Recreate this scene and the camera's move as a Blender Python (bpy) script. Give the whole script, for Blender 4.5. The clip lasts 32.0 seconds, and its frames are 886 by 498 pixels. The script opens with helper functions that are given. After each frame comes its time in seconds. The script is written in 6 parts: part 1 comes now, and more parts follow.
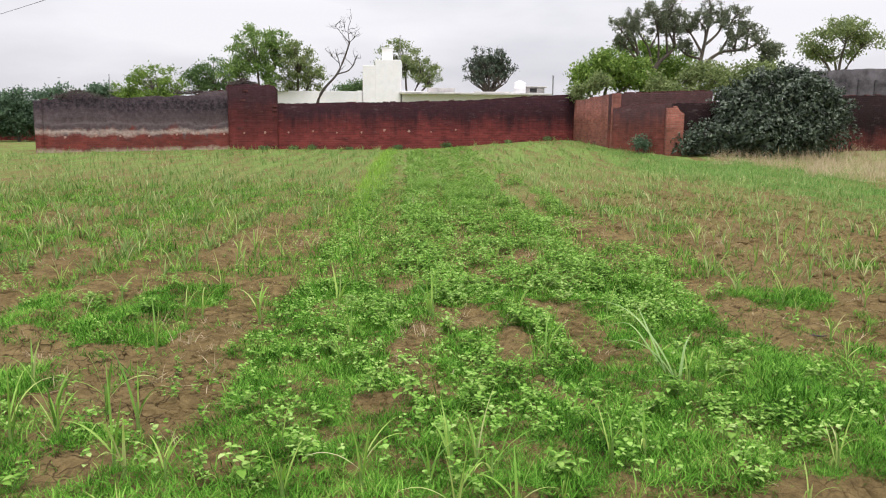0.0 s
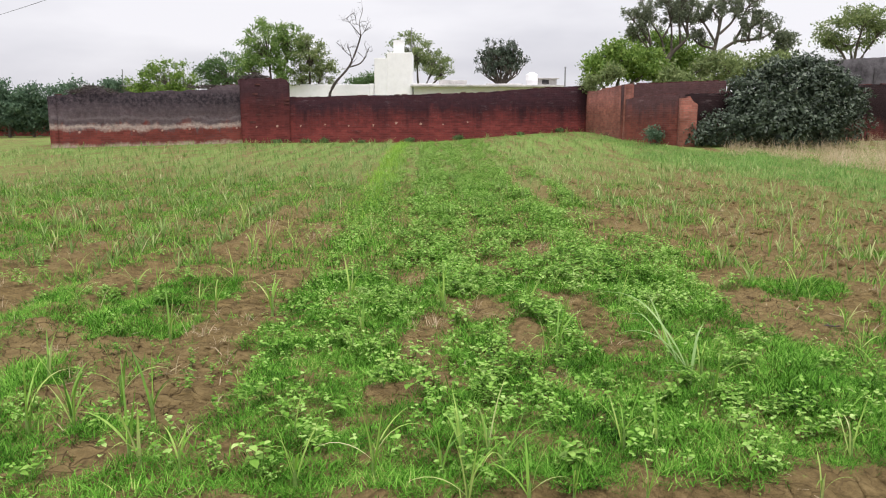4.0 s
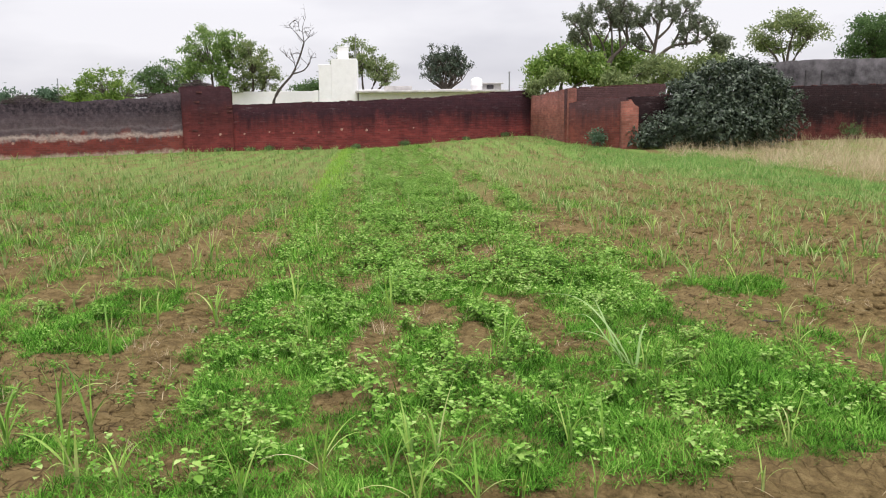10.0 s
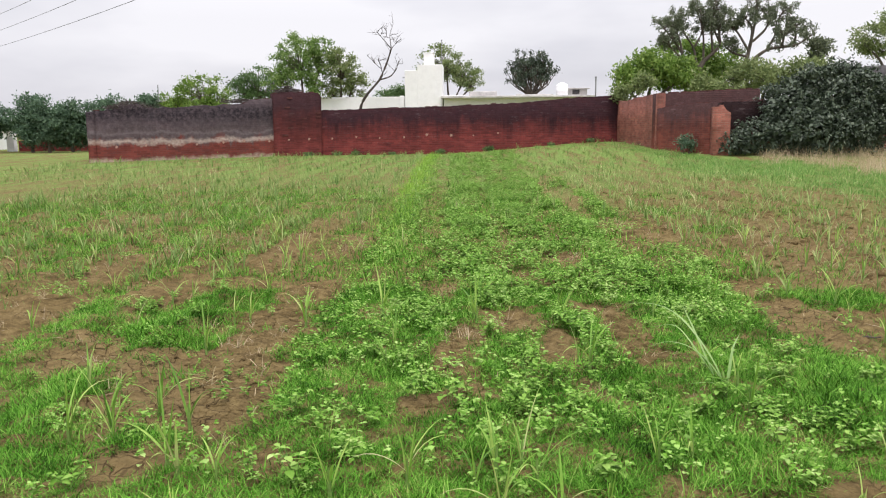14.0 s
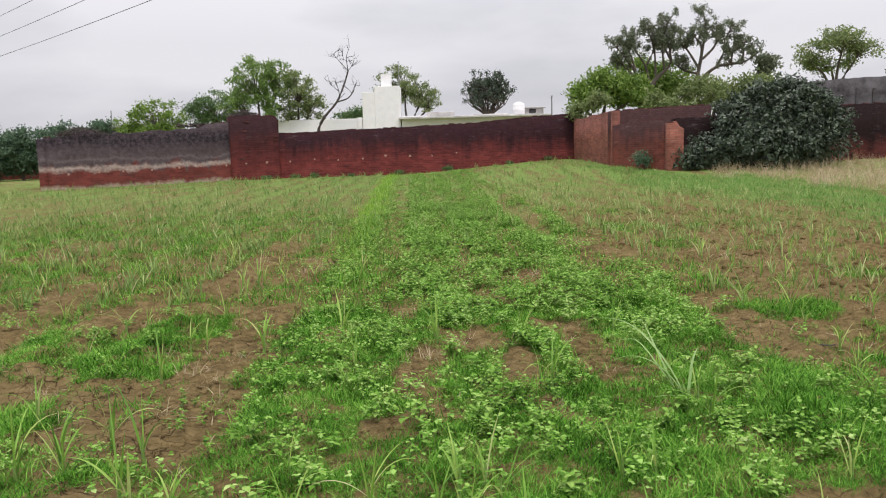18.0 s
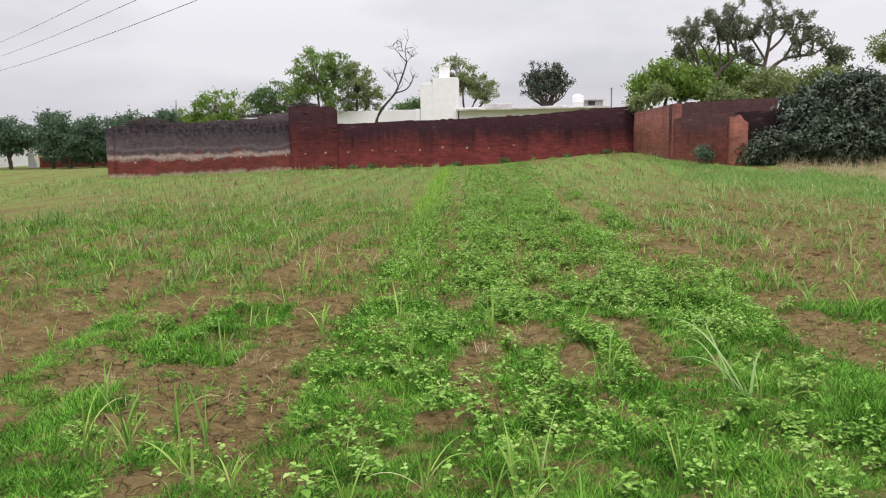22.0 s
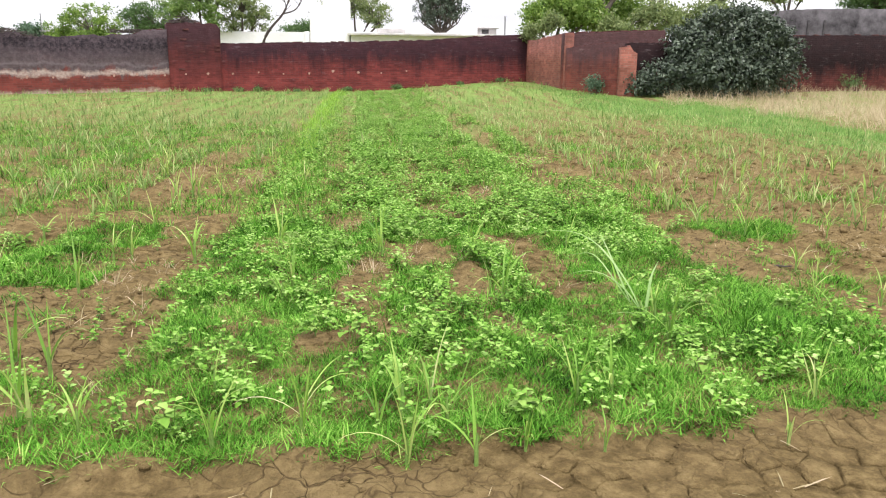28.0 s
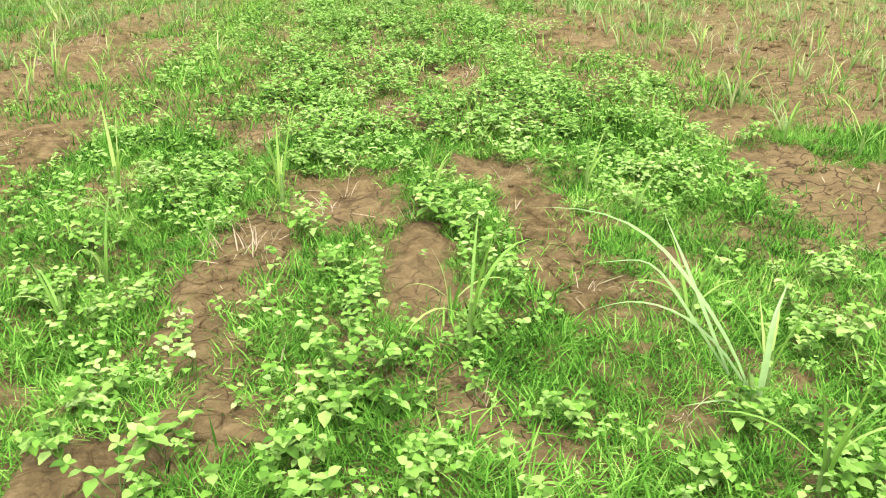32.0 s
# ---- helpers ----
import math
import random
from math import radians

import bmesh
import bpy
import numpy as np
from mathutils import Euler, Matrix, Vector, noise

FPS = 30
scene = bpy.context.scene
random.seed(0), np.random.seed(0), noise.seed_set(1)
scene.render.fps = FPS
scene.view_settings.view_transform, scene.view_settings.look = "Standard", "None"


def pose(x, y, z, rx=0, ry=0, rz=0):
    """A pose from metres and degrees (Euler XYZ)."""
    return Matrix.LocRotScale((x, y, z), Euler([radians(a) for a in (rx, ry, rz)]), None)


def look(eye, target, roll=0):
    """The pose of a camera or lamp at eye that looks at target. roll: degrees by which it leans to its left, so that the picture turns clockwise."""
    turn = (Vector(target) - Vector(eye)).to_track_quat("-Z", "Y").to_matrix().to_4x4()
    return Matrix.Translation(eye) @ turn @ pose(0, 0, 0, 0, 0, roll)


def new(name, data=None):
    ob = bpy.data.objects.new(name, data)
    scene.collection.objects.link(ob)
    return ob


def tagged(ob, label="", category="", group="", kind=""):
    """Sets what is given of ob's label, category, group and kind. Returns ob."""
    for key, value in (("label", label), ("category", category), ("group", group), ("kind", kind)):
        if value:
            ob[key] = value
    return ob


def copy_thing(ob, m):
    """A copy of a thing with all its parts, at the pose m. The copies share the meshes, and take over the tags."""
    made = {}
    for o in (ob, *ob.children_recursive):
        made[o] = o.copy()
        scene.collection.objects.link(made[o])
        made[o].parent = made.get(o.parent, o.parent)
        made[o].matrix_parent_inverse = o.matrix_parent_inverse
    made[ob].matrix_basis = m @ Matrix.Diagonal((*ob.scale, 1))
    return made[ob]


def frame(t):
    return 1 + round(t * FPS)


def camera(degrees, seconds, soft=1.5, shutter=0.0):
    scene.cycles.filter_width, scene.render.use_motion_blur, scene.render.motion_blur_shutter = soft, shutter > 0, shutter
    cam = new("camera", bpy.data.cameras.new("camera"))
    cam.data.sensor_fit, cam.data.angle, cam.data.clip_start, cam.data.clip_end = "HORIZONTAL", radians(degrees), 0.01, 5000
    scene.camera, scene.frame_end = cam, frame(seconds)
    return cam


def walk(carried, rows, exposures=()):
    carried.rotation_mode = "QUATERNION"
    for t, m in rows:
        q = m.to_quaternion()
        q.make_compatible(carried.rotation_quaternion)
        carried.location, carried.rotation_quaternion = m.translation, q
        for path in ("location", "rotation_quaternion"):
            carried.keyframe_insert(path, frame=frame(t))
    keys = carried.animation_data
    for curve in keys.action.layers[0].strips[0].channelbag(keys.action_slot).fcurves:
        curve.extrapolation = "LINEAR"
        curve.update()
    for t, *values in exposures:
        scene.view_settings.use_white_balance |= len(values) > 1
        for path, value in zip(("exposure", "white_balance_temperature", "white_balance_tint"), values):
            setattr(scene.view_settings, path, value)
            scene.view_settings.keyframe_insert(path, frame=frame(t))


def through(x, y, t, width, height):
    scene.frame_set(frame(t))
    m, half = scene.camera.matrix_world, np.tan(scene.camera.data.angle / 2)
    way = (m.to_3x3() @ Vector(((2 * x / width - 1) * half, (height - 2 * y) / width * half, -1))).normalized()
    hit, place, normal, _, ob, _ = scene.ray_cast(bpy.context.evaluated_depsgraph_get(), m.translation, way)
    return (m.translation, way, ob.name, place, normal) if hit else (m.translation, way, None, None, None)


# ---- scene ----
cam = camera(58.75, 32.0, soft=1.1)
PATH = [
    (0, (-0.000, -0.000, 1.500), (0.149, 9.859, -0.168), 0.62),
    (0.5, (-0.001, 0.004, 1.495), (0.084, 9.860, -0.192), 0.70),
    (1, (-0.000, 0.002, 1.496), (0.071, 9.857, -0.199), 0.67),
    (1.5, (0.001, -0.001, 1.492), (0.104, 9.850, -0.224), 0.68),
    (2, (0.004, 0.000, 1.492), (0.120, 9.846, -0.256), 0.68),
    (2.5, (0.005, 0.001, 1.488), (0.139, 9.837, -0.310), 0.78),
    (3, (0.004, -0.002, 1.487), (0.112, 9.830, -0.332), 0.70),
    (3.5, (0.004, -0.005, 1.490), (-0.006, 9.834, -0.295), 0.32),
    (5.5, (0.030, -0.009, 1.495), (0.084, 9.852, -0.163), -0.30),
    (6, (0.023, -0.021, 1.495), (0.084, 9.856, -0.069), -0.30),
    (6.5, (0.004, -0.017, 1.490), (-0.014, 9.860, -0.078), 0.27),
    (7, (0.000, -0.009, 1.486), (-0.180, 9.865, -0.082), 0.60),
    (7.5, (-0.007, -0.007, 1.493), (-0.327, 9.858, -0.116), 0.81),
    (8, (-0.014, -0.001, 1.489), (-0.175, 9.851, -0.216), 1.18),
    (8.5, (-0.003, 0.024, 1.484), (0.270, 9.873, -0.226), 1.09),
    (9, (0.027, 0.012, 1.489), (0.614, 9.859, -0.151), 0.37),
    (9.5, (0.033, 0.004, 1.490), (0.735, 9.843, -0.155), -0.16),
    (10, (0.031, 0.002, 1.492), (0.663, 9.837, -0.202), -0.53),
    (10.5, (0.044, -0.003, 1.490), (0.427, 9.839, -0.239), -1.00),
    (11, (0.074, 0.001, 1.493), (0.061, 9.838, -0.305), -1.28),
    (11.5, (0.110, 0.027, 1.485), (-0.470, 9.826, -0.426), -1.75),
    (12, (0.097, 0.037, 1.480), (-0.749, 9.811, -0.455), -2.37),
    (12.5, (0.048, 0.022, 1.486), (-0.742, 9.815, -0.375), -2.38),
    (13, (-0.000, 0.006, 1.488), (-0.688, 9.822, -0.296), -1.80),
    (13.5, (-0.014, -0.011, 1.493), (-0.574, 9.829, -0.197), -0.85),
    (14, (0.001, -0.020, 1.499), (-0.401, 9.839, -0.122), -0.46),
    (14.5, (0.009, -0.023, 1.498), (-0.140, 9.849, -0.090), -0.17),
    (16.5, (0.029, 0.054, 1.472), (0.302, 9.909, -0.202), -0.94),
    (17, (0.033, 0.010, 1.498), (0.184, 9.908, 0.082), -1.38),
    (17.5, (0.023, 0.008, 1.495), (0.093, 9.916, 0.142), -1.59),
    (18, (0.019, 0.011, 1.491), (0.106, 9.915, 0.115), -1.49),
    (18.5, (0.034, -0.000, 1.492), (0.315, 9.896, 0.084), -1.52),
    (19, (0.051, -0.003, 1.490), (0.521, 9.883, 0.059), -1.53),
    (19.5, (0.048, -0.006, 1.493), (0.470, 9.880, 0.049), -1.31),
    (20, (0.025, 0.006, 1.493), (0.202, 9.893, 0.007), -0.85),
    (20.5, (-0.008, 0.045, 1.499), (-0.151, 9.926, -0.030), -0.52),
    (21, (-0.012, 0.044, 1.500), (-0.352, 9.925, -0.004), -0.70),
    (21.5, (-0.000, 0.025, 1.510), (-0.503, 9.906, 0.053), -1.00),
    (22, (-0.000, 0.012, 1.508), (-0.610, 9.886, 0.042), -1.02),
    (22.5, (-0.005, 0.017, 1.503), (-0.698, 9.873, -0.041), -0.87),
    (23, (-0.015, 0.022, 1.492), (-0.751, 9.855, -0.174), -0.68),
    (23.5, (-0.011, 0.026, 1.485), (-0.746, 9.828, -0.356), -0.56),
    (24, (-0.012, 0.028, 1.485), (-0.702, 9.820, -0.422), -0.57),
    (24.5, (-0.006, 0.032, 1.490), (-0.575, 9.851, -0.315), -0.82),
    (26.5, (0.012, 0.048, 1.488), (-0.081, 9.913, -0.148), -0.77),
    (27, (0.001, 0.064, 1.477), (0.106, 9.874, -0.462), -0.10),
    (27.5, (-0.030, 0.142, 1.417), (0.394, 9.858, -0.911), 0.45),
    (28, (0.026, 0.326, 1.340), (0.771, 10.023, -0.986), 0.63),
    (28.5, (0.081, 0.645, 1.274), (1.155, 10.286, -1.152), 1.49),
    (29, (0.062, 0.961, 1.252), (1.353, 10.533, -1.337), 1.89),
    (29.5, (0.143, 1.246, 1.224), (1.499, 10.768, -1.514), 1.99),
    (30, (0.265, 1.493, 1.264), (1.697, 10.995, -1.500), 2.13),
    (30.5, (0.287, 1.721, 1.262), (1.953, 11.176, -1.534), 2.69),
    (31, (0.266, 1.982, 1.251), (1.936, 11.334, -1.872), 2.56),
    (31.5, (0.349, 2.236, 1.197), (1.605, 11.475, -2.418), 1.70),
    (32, (0.444, 2.431, 1.215), (1.104, 11.551, -2.834), 0.31),
]
walk(cam, [(t, look(eye, target, roll)) for t, eye, target, roll in PATH],
     exposures=[(0, -0.05), (6, -0.06), (8, -0.14), (10, -0.05), (14.5, -0.03), (16.5, -0.18), (18, -0.27), (19, -0.25), (21, -0.2), (22.5, -0.2), (23, -0.16), (24, -0.02), (24.5, -0.04), (26.5, -0.2), (27, -0.22), (27.5, 0.2), (28, 0.45), (28.5, 0.34), (29, 0.44), (30, 0.68), (31, 0.56), (32, 0.82)])

# ---- world: a bright overcast sky ----
SUN_EL, SUN_ROT = radians(55), radians(200)
world = bpy.data.worlds.new("overcast_sky")
scene.world = world
world.use_nodes = True
wn, wl = world.node_tree.nodes, world.node_tree.links
wn.clear()
w_out = wn.new("ShaderNodeOutputWorld")
w_bg = wn.new("ShaderNodeBackground")
w_sky = wn.new("ShaderNodeTexSky")
w_sky.sky_type, w_sky.sun_disc, w_sky.sun_elevation, w_sky.sun_rotation = "NISHITA", False, SUN_EL, SUN_ROT
w_sc = wn.new("ShaderNodeMixRGB")
w_sc.blend_type, w_sc.inputs[0].default_value, w_sc.inputs[2].default_value = "MULTIPLY", 1.0, (0.1, 0.1, 0.1, 1)
w_co = wn.new("ShaderNodeTexCoord")
w_map = wn.new("ShaderNodeMapping")
w_map.inputs["Scale"].default_value = (1.2, 1.2, 4.0)
w_noise = wn.new("ShaderNodeTexNoise")
w_noise.inputs["Scale"].default_value, w_noise.inputs["Detail"].default_value, w_noise.inputs["Roughness"].default_value = 1.6, 5, 0.5
w_ramp = wn.new("ShaderNodeValToRGB")
w_ramp.color_ramp.elements[0].position, w_ramp.color_ramp.elements[0].color = 0.36, (0.72, 0.71, 0.78, 1)
w_ramp.color_ramp.elements[1].position, w_ramp.color_ramp.elements[1].color = 0.58, (1.0, 0.98, 1.03, 1)
w_mix = wn.new("ShaderNodeMixRGB")
w_mix.inputs[0].default_value = 0.93
wl.new(w_co.outputs["Generated"], w_map.inputs[0])
wl.new(w_map.outputs[0], w_noise.inputs["Vector"])
wl.new(w_noise.outputs["Fac"], w_ramp.inputs[0])
wl.new(w_sky.outputs[0], w_sc.inputs[1])
wl.new(w_sc.outputs[0], w_mix.inputs[1])
wl.new(w_ramp.outputs[0], w_mix.inputs[2])
# an overcast dome is about three times brighter overhead than at the horizon
w_sep = wn.new("ShaderNodeSeparateXYZ")
wl.new(w_co.outputs["Generated"], w_sep.inputs[0])
w_up = wn.new("ShaderNodeMapRange")
w_up.inputs["From Min"].default_value, w_up.inputs["From Max"].default_value = 0.12, 1.0
w_up.inputs["To Min"].default_value, w_up.inputs["To Max"].default_value = 1.0, 2.6
wl.new(w_sep.outputs[2], w_up.inputs["Value"])
w_dome = wn.new("ShaderNodeVectorMath")
w_dome.operation = "SCALE"
wl.new(w_mix.outputs[0], w_dome.inputs[0])
wl.new(w_up.outputs[0], w_dome.inputs["Scale"])
wl.new(w_dome.outputs[0], w_bg.inputs[0])
w_bg.inputs[1].default_value = 1.0
wl.new(w_bg.outputs[0], w_out.inputs[0])

sun_data = bpy.data.lights.new("sun", "SUN")
sun_data.energy, sun_data.angle, sun_data.color = 2.3, radians(12), (1.0, 0.955, 0.88)
sun = new("sun", sun_data)
sun.matrix_world = look((0, 0, 30), (-4, 12, 0))


# ---- materials ----
def material(name, rough=0.8, spec=0.3):
    m = bpy.data.materials.new(name)
    m.use_nodes = True
    n, l = m.node_tree.nodes, m.node_tree.links
    b = n["Principled BSDF"]
    b.inputs["Roughness"].default_value = rough
    b.inputs["Specular IOR Level"].default_value = spec
    return m, n, l, b


def noise_node(n, l, scale, detail=4, rough=0.55, vec=None, stretch=None):
    t = n.new("ShaderNodeTexNoise")
    t.inputs["Scale"].default_value, t.inputs["Detail"].default_value, t.inputs["Roughness"].default_value = scale, detail, rough
    if vec is None:
        vec = n.new("ShaderNodeTexCoord").outputs["Object"]
    if stretch:
        mp = n.new("ShaderNodeMapping")
        mp.inputs["Scale"].default_value = stretch
        l.new(vec, mp.inputs[0])
        vec = mp.outputs[0]
    l.new(vec, t.inputs["Vector"])
    return t.outputs["Fac"]


def ramp_node(n, l, fac, stops):
    r = n.new("ShaderNodeValToRGB")
    el = r.color_ramp.elements
    while len(el) < len(stops):
        el.new(0.5)
    for e, (p, c) in zip(el, stops):
        e.position, e.color = p, (*c, 1)
    l.new(fac, r.inputs[0])
    return r.outputs[0]


def mix_node(n, l, fac, a, b, mode="MIX"):
    x = n.new("ShaderNodeMixRGB")
    x.blend_type = mode
    for sock, v in zip(x.inputs, (fac, a, b)):
        if isinstance(v, (int, float)):
            sock.default_value = v
        elif isinstance(v, tuple):
            sock.default_value = (*v, 1)
        else:
            l.new(v, sock)
    return x.outputs[0]


def math_node(n, l, op, a, b=0.0, clamp=False):
    x = n.new("ShaderNodeMath")
    x.operation, x.use_clamp = op, clamp
    for sock, v in zip(x.inputs, (a, b)):
        if isinstance(v, (int, float)):
            sock.default_value = v
        else:
            l.new(v, sock)
    return x.outputs[0]


def bump_node(n, l, b, height, dist, strength=1.0):
    x = n.new("ShaderNodeBump")
    x.inputs["Distance"].default_value, x.inputs["Strength"].default_value = dist, strength
    l.new(height, x.inputs["Height"])
    l.new(x.outputs[0], b.inputs["Normal"])


def plain(name, colour, rough=0.8, vary=0.25, scale=6.0, bump=0.002, spec=0.3, metal=0.0):
    """A surface of one colour with soft blotches and grain."""
    m, n, l, b = material(name, rough, spec)
    f = noise_node(n, l, scale, 6, 0.65)
    lo, hi = tuple(c * (1 - vary) for c in colour), tuple(min(1, c * (1 + vary)) for c in colour)
    l.new(ramp_node(n, l, f, [(0.3, lo), (0.7, hi)]), b.inputs["Base Color"])
    b.inputs["Metallic"].default_value = metal
    if bump:
        bump_node(n, l, b, noise_node(n, l, scale * 8, 4), bump)
    return m


def leafy(name, stops, rough=0.5, through=0.35, island=True, spec=0.3):
    """Leaves: the colour varies from leaf to leaf, and light comes through."""
    m, n, l, b = material(name, rough, spec)
    if island:
        f = n.new("ShaderNodeNewGeometry").outputs["Random Per Island"]
    else:
        f = n.new("ShaderNodeObjectInfo").outputs["Random"]
    big = noise_node(n, l, 2.3, 3, 0.6, vec=n.new("ShaderNodeNewGeometry").outputs["Position"])
    f = math_node(n, l, "ADD", math_node(n, l, "MULTIPLY", f, 0.7), math_node(n, l, "MULTIPLY", math_node(n, l, "SUBTRACT", big, 0.37), 1.1), True)
    fine = noise_node(n, l, 60, 2, vec=n.new("ShaderNodeNewGeometry").outputs["Position"])
    col = mix_node(n, l, 0.25, ramp_node(n, l, f, stops), ramp_node(n, l, fine, [(0.3, (0.5, 0.5, 0.5)), (0.7, (1, 1, 1))]), "MULTIPLY")
    l.new(col, b.inputs["Base Color"])
    tr = n.new("ShaderNodeBsdfTranslucent")
    l.new(col, tr.inputs[0])
    mx = n.new("ShaderNodeMixShader")
    mx.inputs[0].default_value = through
    l.new(b.outputs[0], mx.inputs[1])
    l.new(tr.outputs[0], mx.inputs[2])
    l.new(mx.outputs[0], n["Material Output"].inputs[0])
    return m


def soil_material():
    m, n, l, b = material("dry_cracked_soil", 0.95, 0.03)
    pos = n.new("ShaderNodeNewGeometry").outputs["Position"]
    big = noise_node(n, l, 0.7, 3, vec=pos)
    mid = noise_node(n, l, 11, 8, 0.75, vec=pos)
    col = ramp_node(n, l, mid, [(0.26, (0.034, 0.024, 0.010)), (0.48, (0.150, 0.106, 0.047)), (0.74, (0.33, 0.243, 0.115))])
    col = mix_node(n, l, ramp_node(n, l, big, [(0.4, (0, 0, 0)), (0.65, (0.6, 0.6, 0.6))]), col, (0.25, 0.182, 0.088))
    # mud cracks
    wob = n.new("ShaderNodeVectorMath")
    wob.operation = "MULTIPLY_ADD"
    wobn = n.new("ShaderNodeTexNoise")
    wobn.inputs["Scale"].default_value = 7
    l.new(pos, wobn.inputs["Vector"])
    l.new(wobn.outputs["Color"], wob.inputs[0])
    wob.inputs[1].default_value = (0.22, 0.22, 0.0)
    l.new(pos, wob.inputs[2])
    vo = n.new("ShaderNodeTexVoronoi")
    vo.feature, vo.inputs["Scale"].default_value = "DISTANCE_TO_EDGE", 10.0
    l.new(wob.outputs[0], vo.inputs["Vector"])
    crack = ramp_node(n, l, vo.outputs["Distance"], [(0.005, (0, 0, 0)), (0.04, (1, 1, 1))])
    col = mix_node(n, l, math_node(n, l, "MULTIPLY", math_node(n, l, "SUBTRACT", 1.0, crack), ramp_node(n, l, big, [(0.42, (0.0, 0.0, 0.0)), (0.60, (0.72, 0.72, 0.72))])), col, (0.045, 0.026, 0.017))
    # thin turf takes over down the field and on the meadow beside it
    sp = n.new("ShaderNodeSeparateXYZ")
    l.new(pos, sp.inputs[0])

    def fade(v, lo, hi):
        r = n.new("ShaderNodeMapRange")
        r.inputs["From Min"].default_value, r.inputs["From Max"].default_value = lo, hi
        l.new(v, r.inputs["Value"])
        return r.outputs[0]
    turf = math_node(n, l, "MAXIMUM", fade(sp.outputs[1], 9, 25), math_node(n, l, "MULTIPLY", fade(sp.outputs[0], -8, -12), fade(sp.outputs[1], 5, 10)))
    turf = math_node(n, l, "MULTIPLY", turf, ramp_node(n, l, noise_node(n, l, 1.0, 6, 0.7, vec=pos, stretch=(2.4, 0.35, 1)), [(0.42, (0.05, 0.05, 0.05)), (0.57, (0.88, 0.88, 0.88))]))
    green = ramp_node(n, l, noise_node(n, l, 13, 5, 0.75, vec=pos), [(0.3, (0.07, 0.13, 0.03)), (0.52, (0.18, 0.285, 0.072)), (0.72, (0.29, 0.40, 0.125))])
    col = mix_node(n, l, turf, col, green)
    l.new(col, b.inputs["Base Color"])
    h = math_node(n, l, "ADD", math_node(n, l, "MULTIPLY", math_node(n, l, "MULTIPLY", crack, 0.4), ramp_node(n, l, big, [(0.44, (0.15, 0.15, 0.15)), (0.64, (1, 1, 1))])), math_node(n, l, "ADD", mid, math_node(n, l, "MULTIPLY", noise_node(n, l, 34, 4, 0.7, vec=pos), 0.5)))
    bump_node(n, l, b, h, 0.045)
    return m


